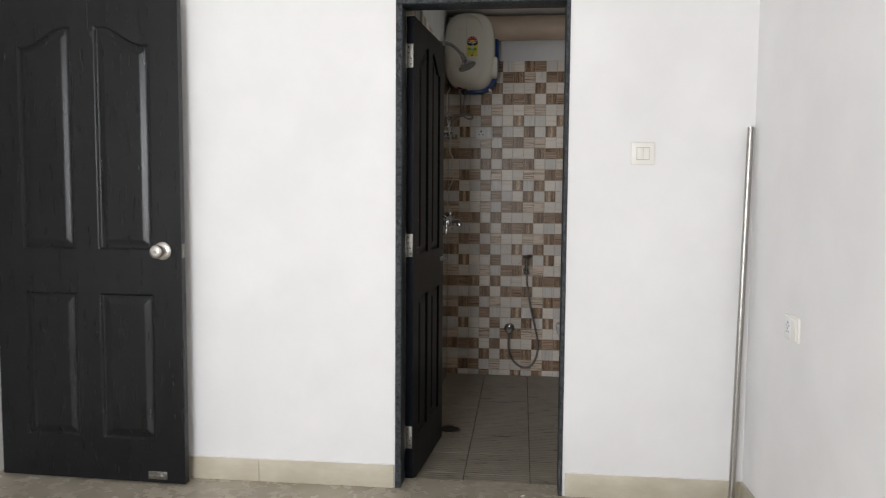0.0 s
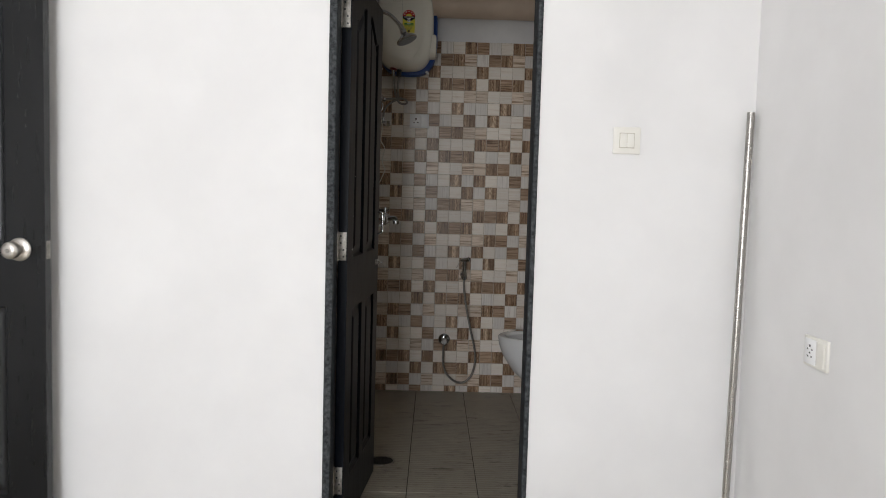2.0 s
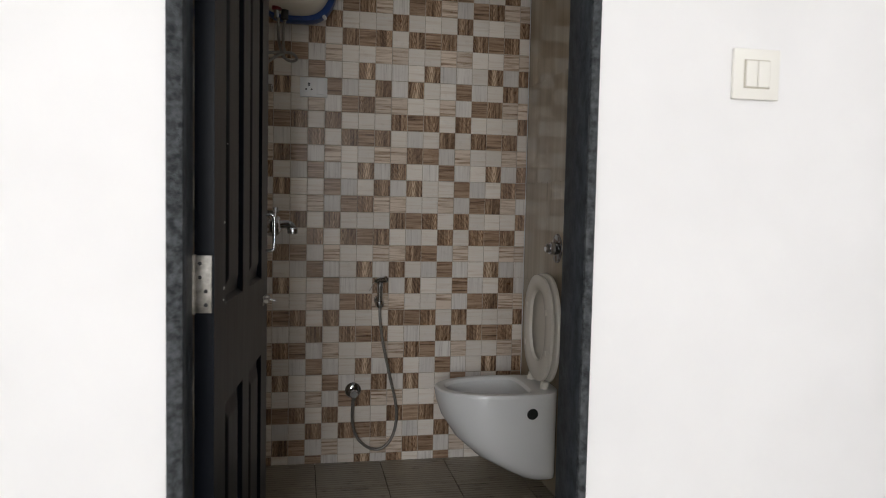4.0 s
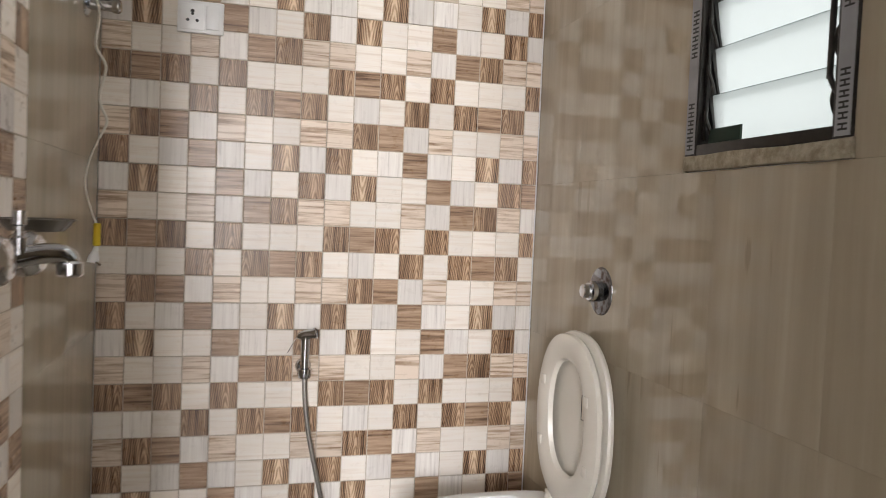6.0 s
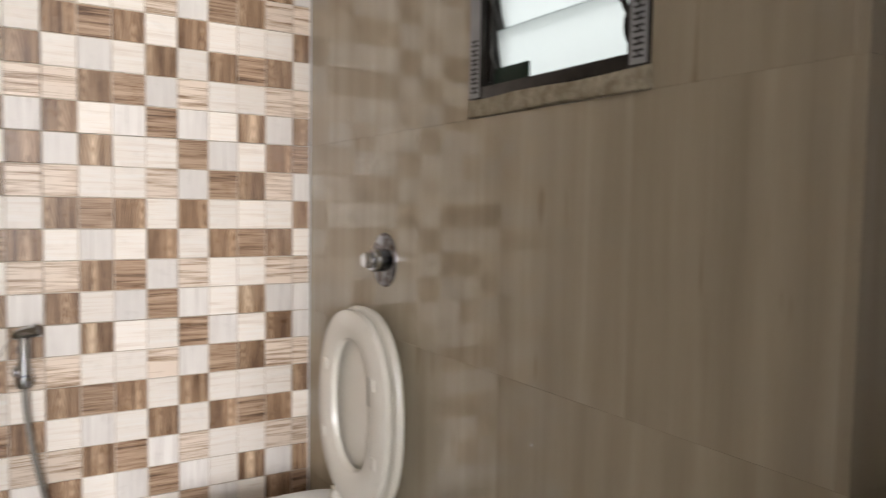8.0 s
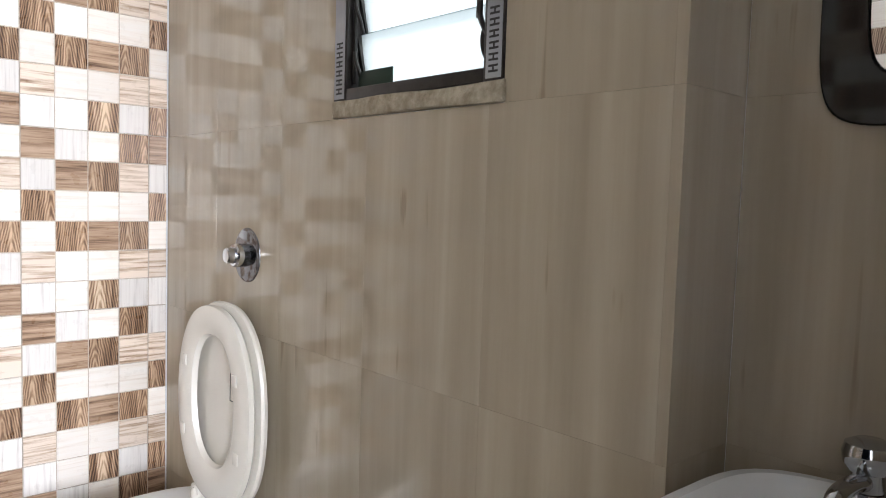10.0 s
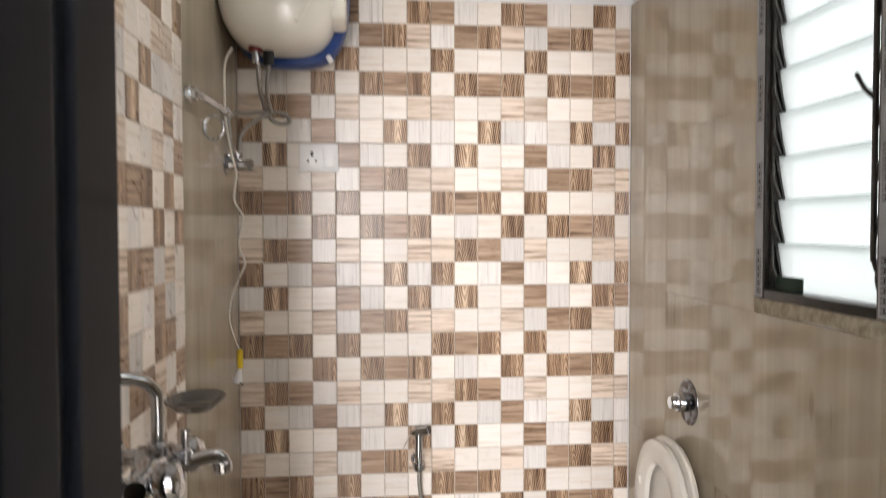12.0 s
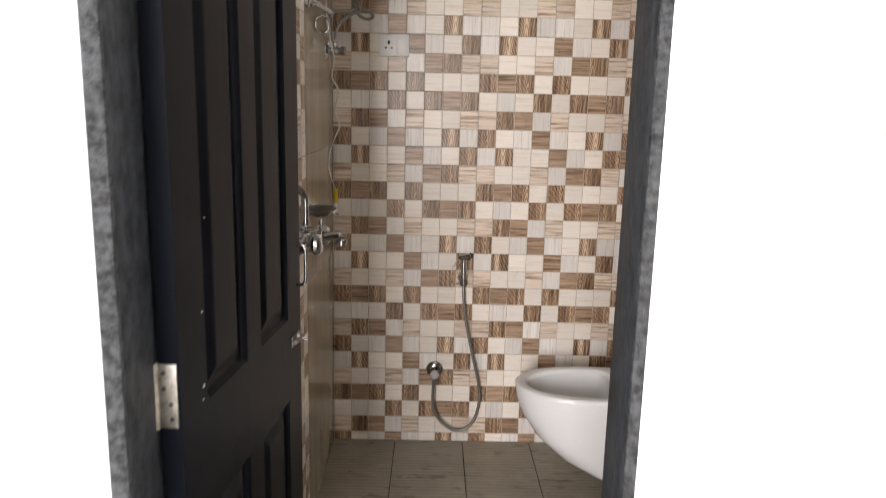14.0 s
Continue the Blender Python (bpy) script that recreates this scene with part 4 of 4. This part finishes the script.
wire = thing("loose_cable", "thin white cable with yellow taped plug hanging in the corner", "cable")
part("upper_run", tube_bm([(0.03, -0.23, 1.985), (0.012, -0.24, 1.94), (0.010, -0.24, 1.86), (0.012, -0.235, 1.78), (0.022, -0.225, 1.70), (0.034, -0.21, 1.64), (0.027, -0.20, 1.592), (0.027, -0.20, 1.558), (0.049, -0.20, 1.515), (0.037, -0.20, 1.452), (0.040, -0.20, 1.422), (0.054, -0.20, 1.385), (0.038, -0.20, 1.345)], 0.0032, 8, 8), CABLE, wire)
part("lower_run", tube_bm([(0.038, -0.20, 1.345), (0.020, -0.215, 1.29), (0.014, -0.225, 1.23), (0.026, -0.212, 1.17), (0.038, -0.204, 1.135)], 0.0021, 8, 8), CABLE, wire)
part("tape_wrap", cyl_bm((0.038, -0.204, 1.14), (0, 0, -1), 0.0085, 0.055, 0.002, 14), YELLOW, wire, "yellow tape wrap")
plug = part("plug", lathe_bm([(0, 0), (0.005, 0), (0.008, 0.015), (0.013, 0.03), (0.013, 0.042), (0, 0.042)], aim((0.038, -0.204, 1.085), (-0.2, -0.1, -1)), 16), WHITE, wire, "white plug")
part("pins", tube_bm([(0.032, -0.212, 1.05), (0.05, -0.222, 1.04)], 0.003, 8, 3), CHROME, plug)

# ---------------------------------------------------------------- end wall fittings
sk = thing("power_socket", "white wall socket plate with a switch on the mosaic tiles", "socket", (0.2495, 0, 1.7025))
part("plate", box_bm(-0.060, 0.060, -0.010, 0.002, -0.043, 0.043, 0.003), WHITE, sk)
part("socket_face", box_bm(-0.052, 0.008, -0.0125, -0.009, -0.035, 0.035, 0.001), WHITE, sk)
hb = bmesh.new()
join(hb, cyl_bm((-0.021, -0.0118, 0.014), (0, -1, 0), 0.0052, 0.0012, 0.0003, 14))
join(hb, cyl_bm((-0.021, -0.0118, 0.007), (0, -1, 0), 0.0040, 0.0012, 0.0003, 14))
for x in (-0.033, -0.009):
    join(hb, cyl_bm((x, -0.0118, -0.010), (0, -1, 0), 0.0042, 0.0012, 0.0003, 14))
part("pin_holes", hb, INK, sk)
part("rocker", box_bm(0.014, 0.050, -0.0145, -0.010, -0.032, 0.032, 0.0015), WHITE, sk)

bd = thing("bidet_sprayer", "chrome hand bidet sprayer on a wall holder", "sprayer", (0.557, 0, 0.80))
part("holder_base", lathe_bm([(0, 0.013), (0.014, 0.013), (0.021, 0.007), (0.023, 0), (0, 0)], aim((-0.002, 0, -0.055), (0, -1, 0)), 28), CHROME, bd)
part("holder_arm", box_bm(-0.007, 0.007, -0.03, -0.008, -0.070, -0.052, 0.002), CHROME, bd)
part("holder_cup", lathe_bm([(0.0115, 0), (0.017, 0), (0.0205, 0.010), (0.0205, 0.026), (0.013, 0.028)], aim((0, -0.034, -0.082), (0, 0, 1)), 24), CHROME, bd)
part("grip", lathe_bm([(0, 0), (0.009, 0), (0.0115, 0.012), (0.0125, 0.05), (0.0125, 0.118), (0, 0.120)], aim((0, -0.034, -0.085), (0, 0, 1)), 22), CHROME, bd)
head_d = Vector((0.97, -0.16, 0.20)).normalized()
head = part("head", lathe_bm([(0, 0), (0.008, 0), (0.0115, 0.006), (0.0135, 0.020), (0.0135, 0.044), (0.0165, 0.049), (0.0165, 0.053), (0.013, 0.055), (0, 0.055)], aim(Vector((-0.022, -0.032, 0.036)), head_d), 26), CHROME, bd)
part("nozzle_face", cyl_bm(Vector((-0.022, -0.032, 0.036)) + head_d * 0.0552, head_d, 0.0115, 0.0012, 0.0004, 22), RUBBER, head)
part("lever", loft_bm([[(x + 0.0026 * c, -0.034 + w * s_, z + 0.0026 * c) for c, s_ in oval(12, 1, 1, 3)] for x, z, w in ((-0.014, 0.044, 0.006), (-0.022, 0.036, 0.007), (-0.036, 0.015, 0.0065), (-0.047, -0.006, 0.005), (-0.049, -0.010, 0.003))]), CHROME, bd)
pts = [(0.557, -0.034, 0.735), (0.560, -0.036, 0.66), (0.575, -0.036, 0.55), (0.608, -0.034, 0.40), (0.638, -0.03, 0.27), (0.642, -0.03, 0.18), (0.620, -0.032, 0.10), (0.575, -0.035, 0.058), (0.52, -0.038, 0.062), (0.465, -0.042, 0.11), (0.440, -0.046, 0.18), (0.438, -0.048, 0.25), (0.441, -0.05, 0.30)]
solid("bidet_hose", tube_bm(pts, 0.0068, 12, 10), HOSE, "flexible braided metal hose looping below the bidet sprayer", "hose")
av = thing("bidet_valve", "chrome angle valve low on the mosaic wall", "valve", (0.443, 0, 0.325))
part("flange", lathe_bm([(0.0, 0.012), (0.022, 0.012), (0.036, 0.004), (0.038, 0), (0, 0)], aim((0, 0, 0), (0, -1, 0)), 30), CHROME, av)
part("body", cyl_bm((0, -0.004, 0), (0, -1, 0), 0.015, 0.05, 0.002), CHROME, av)
part("handle", lathe_bm([(0, 0), (0.016, 0), (0.0195, 0.006), (0.0195, 0.02), (0.016, 0.026), (0, 0.026)], aim((0, -0.054, 0), (0, -1, 0)), 20), CHROME, av)
part("outlet", cyl_bm((0, -0.046, -0.008), (0, 0, -1), 0.0095, 0.028, 0.002), CHROME, av)

# ---------------------------------------------------------------- toilet and flush
TY = -0.43
wc = thing("toilet", "white wall-hung toilet with the pale seat and lid raised", "toilet", (W, TY, 0.0))


def egg(tip, half, z, back=0.0, n=44):
    """Outline seen from above: blunt at the wall, round at the tip."""
    out = []
    for i in range(n):
        t = 2 * math.pi * i / n
        c, s = math.cos(t), math.sin(t)
        mid = tip * 0.42
        p = 2.2 if c > 0 else 4.0
        out.append((-(mid + math.copysign(abs(c) ** (2 / p), c) * ((tip - mid) if c > 0 else (mid - back))), half * math.copysign(abs(s) ** (2 / p), s), z))
    return out


rows = [(0.14, 0.11, 0.068), (0.17, 0.13, 0.078), (0.225, 0.145, 0.105), (0.325, 0.157, 0.16), (0.415, 0.167, 0.24), (0.473, 0.176, 0.33), (0.494, 0.180, 0.39), (0.500, 0.182, 0.425), (0.500, 0.182, 0.435), (0.494, 0.178, 0.442)]
rings = [egg(t, h, z, 0.004) for t, h, z in rows]
rings += [egg(t, h, z, b) for t, h, z, b in ((0.476, 0.160, 0.445, 0.10), (0.462, 0.147, 0.442, 0.115), (0.452, 0.138, 0.430, 0.125), (0.455, 0.141, 0.405, 0.122), (0.452, 0.138, 0.36, 0.125), (0.42, 0.115, 0.28, 0.15), (0.36, 0.075, 0.20, 0.18), (0.30, 0.04, 0.16, 0.2))]
part("bowl", loft_bm(rings), CERAMIC, wc)
part("fixing_hole", cyl_bm((-0.135, -0.168, 0.365), (0, -1, -0.12), 0.023, 0.011, 0.001, 24), RUBBER, wc, "open black fixing hole")


def upright(a, b, x, z, p=2.3, n=48, lean=0.0):
    """An upright oval near the wall, its foot at the hinges."""
    return [(x - 0.013 - lean * (z + v), u, z + v) for u, v in oval(n, a, b, p)]


SZ = 0.228   # half the height of the raised seat
lid = [upright(a, b, x, 0.455 + SZ, 2.35) for a, b, x in ((0.175, 0.222, -0.012), (0.184, 0.229, -0.016), (0.186, 0.231, -0.024), (0.183, 0.228, -0.030), (0.17, 0.215, -0.033))]
lidp = part("lid", loft_bm(lid), SEAT, wc)
seat_rings = [upright(0.176, 0.220, -0.040, 0.455 + SZ), upright(0.181, 0.224, -0.046, 0.455 + SZ), upright(0.179, 0.222, -0.056, 0.455 + SZ), upright(0.165, 0.208, -0.063, 0.455 + SZ),
              upright(0.122, 0.165, -0.063, 0.463 + SZ), upright(0.106, 0.150, -0.056, 0.465 + SZ), upright(0.101, 0.145, -0.044, 0.465 + SZ), upright(0.113, 0.155, -0.040, 0.463 + SZ)]
b = loft_bm(seat_rings + [seat_rings[0]], (False, False))
bmesh.ops.remove_doubles(b, verts=b.verts[:], dist=1e-5)
st_ = part("seat", b, SEAT, wc)
for y, z in ((-0.127, 0.765), (0.127, 0.765), (-0.135, 0.60), (0.135, 0.60)):
    part("bumper", box_bm(-0.0795, -0.074, y - 0.011, y + 0.011, z - 0.013, z + 0.013, 0.0025), SEAT, st_)
for y in (-0.085, 0.085):
    part("hinge", lathe_bm([(0, 0), (0.017, 0), (0.017, 0.02), (0.012, 0.028), (0, 0.028)], aim((-0.06, y, 0.440), (0, 0, 1)), 20), SEAT, wc)
    part("hinge_bar", box_bm(-0.07, -0.045, y - 0.02, y + 0.02, 0.452, 0.474, 0.005), SEAT, wc)
mk = bmesh.new()
for y0, y1, z0, z1 in ((-0.075, -0.045, 0.70, 0.702), (-0.075, -0.045, 0.76, 0.762), (-0.075, -0.073, 0.70, 0.76), (-0.047, -0.045, 0.70, 0.76), (-0.066, -0.054, 0.775, 0.777), (-0.066, -0.064, 0.762, 0.777), (-0.056, -0.054, 0.762, 0.777)):
    box_bm(-0.0468, -0.0458, y0, y1, z0, z1, bm=mk)
part("printed_mark", mk, INK, lidp, smooth=False)

fl = thing("flush_button", "round chrome flush push-button on a wall plate", "flush button", (W, -0.458, 1.02))
part("plate", lathe_bm([(0, 0.005), (0.052, 0.005), (0.060, 0.002), (0.061, 0), (0, 0)], aim((0, 0, 0), (-1, 0, 0)), 40), mat("dark_chrome", (0.16, 0.16, 0.17), 0.1, 1.0), fl, "dull dark chrome wall plate")
part("collar", lathe_bm([(0, 0), (0.026, 0), (0.026, 0.028), (0.023, 0.032), (0.018, 0.032)], aim((-0.003, 0, 0), (-1, 0, 0)), 30), CHROME, fl)
part("button", cyl_bm((-0.03, 0, 0), (-1, 0, 0), 0.0175, 0.022, 0.003), CHROME, fl)

# ---------------------------------------------------------------- basin and mirror
bs = thing("wash_basin", "white ceramic wall-hung wash basin in the niche", "basin", (XR, -1.775, 0.0))
rings = []
for a, b_, z in ((0.10, 0.12, 0.66), (0.155, 0.19, 0.72), (0.185, 0.215, 0.80), (0.19, 0.222, 0.838), (0.188, 0.22, 0.846), (0.172, 0.205, 0.848), (0.160, 0.192, 0.838), (0.140, 0.17, 0.77), (0.09, 0.11, 0.725), (0.03, 0.03, 0.718)):
    rings.append([(-0.196 + u * 1.0, v, z) for u, v in oval(48, a, b_, 4.0 if z > 0.79 else 2.8)])
part("bowl", loft_bm(rings), CERAMIC, bs)
part("drain", cyl_bm((-0.196, 0, 0.7182), (0, 0, 1), 0.022, 0.003, 0.001), CHROME, bs)
tp = thing("pillar_tap", "chrome pillar tap on the wash basin", "tap", (XR - 0.046, -1.70, 0.845))
part("base", cyl_bm((0, 0, 0), (0, 0, 1), 0.022, 0.012, 0.003), CHROME, tp)
part("stem", cyl_bm((0, 0, 0.01), (0, 0, 1), 0.017, 0.03, 0.003), CHROME, tp)
part("spout", tube_bm([(0, 0, 0.022), (-0.05, 0, 0.03), (-0.09, 0, 0.028), (-0.10, 0, 0.012)], 0.010, 14, 6), CHROME, tp)
part("knob", lathe_bm([(0, 0), (0.02, 0), (0.026, 0.008), (0.028, 0.02), (0.025, 0.03), (0.015, 0.035), (0, 0.035)], aim((0, 0, 0.034), (0, 0, 1)), 28), CHROME, tp)

mr_ = thing("wall_mirror", "mirror with wide rounded black glass border above the basin", "mirror", (XR, -1.810, 1.555))


def ring_yz(a, b, x, p):
    return [(x, u, v) for u, v in oval(64, a, b, p)]


rr = [ring_yz(0.205, 0.30, -0.001, 9), ring_yz(0.205, 0.30, -0.010, 9), ring_yz(0.203, 0.298, -0.012, 9), ring_yz(0.155, 0.25, -0.012, 9), ring_yz(0.153, 0.248, -0.008, 9)]
part("border", loft_bm(rr, (True, True)), MIRROR_FRAME, mr_, "glossy black border")
part("glass", loft_bm([ring_yz(0.1525, 0.2475, -0.0095, 9), ring_yz(0.152, 0.247, -0.0100, 9)]), MIRROR, mr_, smooth=False)

# ---------------------------------------------------------------- floor drain
dr = thing("floor_drain", "round dark floor drain with a thin steel rim beside the door", "drain", (0.14, -1.27, ZB))
part("rim", lathe_bm([(0.056, 0.004), (0.061, 0.004), (0.064, 0.0), (0.056, 0.0)], Matrix(), 36), DULL, dr)
part("well", lathe_bm([(0, 0.0006), (0.057, 0.0006)], Matrix(), 36), RUBBER, dr)
for k in range(5):
    x = -0.036 + 0.018 * k
    h = math.sqrt(0.056 ** 2 - x * x)
    part("bar", box_bm(x - 0.0025, x + 0.0025, -h, h, 0.001, 0.003, 0.0008), RUBBER, dr)

# ---------------------------------------------------------------- litter
solid("pebble", loft_bm([[(1.031 + k * u, -0.651 + k * v * 0.6, ZB + z) for u, v in oval(10, 0.007, 0.007)] for k, z in ((0.8, -0.0005), (1.0, 0.003), (0.5, 0.0055))]), RUBBER, "tiny dark pebble lying on the bathroom floor tiles", "pebble")
solid("plaster_chip", loft_bm([[(0.539 + k * u, -2.19 + k * (v + 0.4 * u), ZR + z) for u, v in oval(7, 0.011, 0.0035)] for k, z in ((1.0, -0.0005), (0.8, 0.002))]), FLECK, "small white plaster chip on the floor at the threshold", "plaster chip")

# ---------------------------------------------------------------- tiles, piece by piece
PATTERN_A = ("GALL", "SLLS", "DHDL", "LGLD", "SDHG", "DLGH")
PATTERN_B = ("HGLD", "GHDS", "DLLL", "LDHD", "SLLS", "GLVG")


def pillow(w, h):
    """A mosaic square in local x and z with softened edges, facing -y."""
    g = 0.0011
    rings_ = [[(sx * (w / 2 - g - d), y, sz * (h / 2 - g - d)) for sx, sz in ((-1, -1), (1, -1), (1, 1), (-1, 1))] for d, y in ((0.0, 0.0035), (0.0003, 0.0009), (0.0013, 0.0))]
    return loft_bm(rings_, (False, True))


square_mesh = {}


def square(kind, w, h):
    key = (kind, round(w, 4), round(h, 4))
    if key not in square_mesh:
        square_mesh[key] = to_mesh("mosaic_square", pillow(w, h), SQUARES[kind], False)
    return square_mesh[key]


def mosaic(wall, m, width, z_low, layout):
    """Fills a stretch of wall, from TOP down to z_low, with 4 by 6 mosaic tiles; m places local x and z on the wall."""
    bands = math.ceil((TOP - z_low) / (6 * SQ))
    cols = math.ceil(width / (4 * SQ) - 1e-6)
    for bnd in range(bands):
        zt = TOP - bnd * 6 * SQ
        zb = max(z_low, zt - 6 * SQ)
        for tc_ in range(cols):
            x0, x1 = tc_ * 4 * SQ, min(width, (tc_ + 1) * 4 * SQ)
            slab = part("ceramic_tile", box_bm(x0 + 0.0004, x1 - 0.0004, 0.0022, 0.0078, zb + 0.0004, zt - 0.0004), GROUT, wall, smooth=False)
            slab.matrix_world = m
            pat = PATTERN_A if layout(bnd, tc_) == "A" else PATTERN_B
            for r in range(6):
                h0, h1 = zt - r * SQ, max(z_low, zt - (r + 1) * SQ)
                if h0 - h1 < 0.006:
                    continue
                for c in range(4):
                    a, b3 = x0 + c * SQ, min(x1, x0 + (c + 1) * SQ)
                    if b3 - a < 0.006:
                        continue
                    ob = new("mosaic_square", square(pat[r][c], b3 - a, h0 - h1))
                    ob.parent = slab
                    ob.location = ((a + b3) / 2, 0, (h0 + h1) / 2)


def back_layout(bnd, tc_):
    if bnd == 0:
        return "ABBBA"[tc_]
    return "ABABB"[tc_] if bnd % 2 == 0 else "ABABA"[tc_]


mosaic(wall_back, Matrix(), W - 0.002, ZB, back_layout)
mosaic(wall_left, pose(0, -1.405, 0, 0, 0, 90), 0.75, ZB, lambda b_, t_: "BAB"[t_] if b_ % 2 else "ABB"[t_])


def beige_tiles(wall, rects, m):
    """Polished tiles of 0.3 by 0.45 m over rectangles (a0, a1, z0, z1) in local x and z, facing -y."""
    for a0, a1, z0, z1 in rects:
        part("tile", box_bm(a0 + 0.0001, a1 - 0.0001, 0.0, 0.0078, z0 + 0.0001, z1 - 0.0001, 0.0003), BEIGE, wall, smooth=False).matrix_world = m


def cut(a_edges, hole=None):
    zs = [TOP - 0.45 * i for i in range(5)] + [ZB]
    out_ = []
    for a0, a1 in zip(a_edges, a_edges[1:]):
        for zt, zb in zip(zs, zs[1:]):
            if not hole or a1 <= hole[0] or a0 >= hole[1] or zt <= hole[2] or zb >= hole[3]:
                out_.append((a0, a1, zb, zt))
                continue
            l, r = max(a0, hole[0]), min(a1, hole[1])
            if a0 < l:
                out_.append((a0, l, zb, zt))
            if a1 > r:
                out_.append((r, a1, zb, zt))
            if zb < hole[2]:
                out_.append((l, r, zb, hole[2]))
            if zt > hole[3]:
                out_.append((l, r, hole[3], zt))
    return [q for q in out_ if q[1] - q[0] > 0.004 and q[3] - q[2] > 0.004]


# window wall: local x runs from the end wall towards the niche
right_m = Matrix.Translation((W, 0, 0)) @ pose(0, 0, 0, 0, 0, -90)
beige_tiles(wall_right, cut([0.002, 0.3, 0.6, 0.9, 1.2, 1.5, -YSTEP - 0.002], (-WY1, -WY0, WZ0 - 0.03, 3)), right_m)
beige_tiles(wall_right, cut([0.0, XR - W]), Matrix.Translation((W, YSTEP, 0)))
beige_tiles(wall_niche, cut([0.0, 0.3, -YI + YSTEP]), Matrix.Translation((XR, YSTEP, 0)) @ pose(0, 0, 0, 0, 0, -90))
left_m = pose(0, YI, 0, 0, 0, 90)
beige_tiles(wall_left, cut([0.61, -1.405 - YI]), left_m)
beige_tiles(wall_left, cut([0.0, 0.31, 0.61]), pose(-0.03, YI, 0, 0, 0, 90))
beige_tiles(wall_left, cut([-0.655 - YI, -0.328 - YI, -0.002 - YI]), left_m)
lining = part("wall_lining", box_bm(OR + 0.03, XR - 0.002, YI - 0.002, YI + 0.006, ZB, TOP), BEIGE)
tagged(lining, "polished beige tiles on the door side of the bathroom", "wall tiles", kind="structure")

FXJ = [-0.008, 0.272, 0.574, 0.874, 1.174, 1.4]
FYJ = [YI + 0.002, -1.895, -1.63, -1.36, -1.095, -0.83, -0.565, -0.30, 0.006]
floor_b = bpy.data.objects["floor_bathroom"]
for x0, x1 in zip(FXJ, FXJ[1:]):
    for y0, y1 in zip(FYJ, FYJ[1:]):
        part("tile", box_bm(x0 + 0.002, x1 - 0.002, y0 + 0.001, y1 - 0.001, ZB - 0.006, ZB, 0.0008), RIBBED, floor_b, smooth=False)
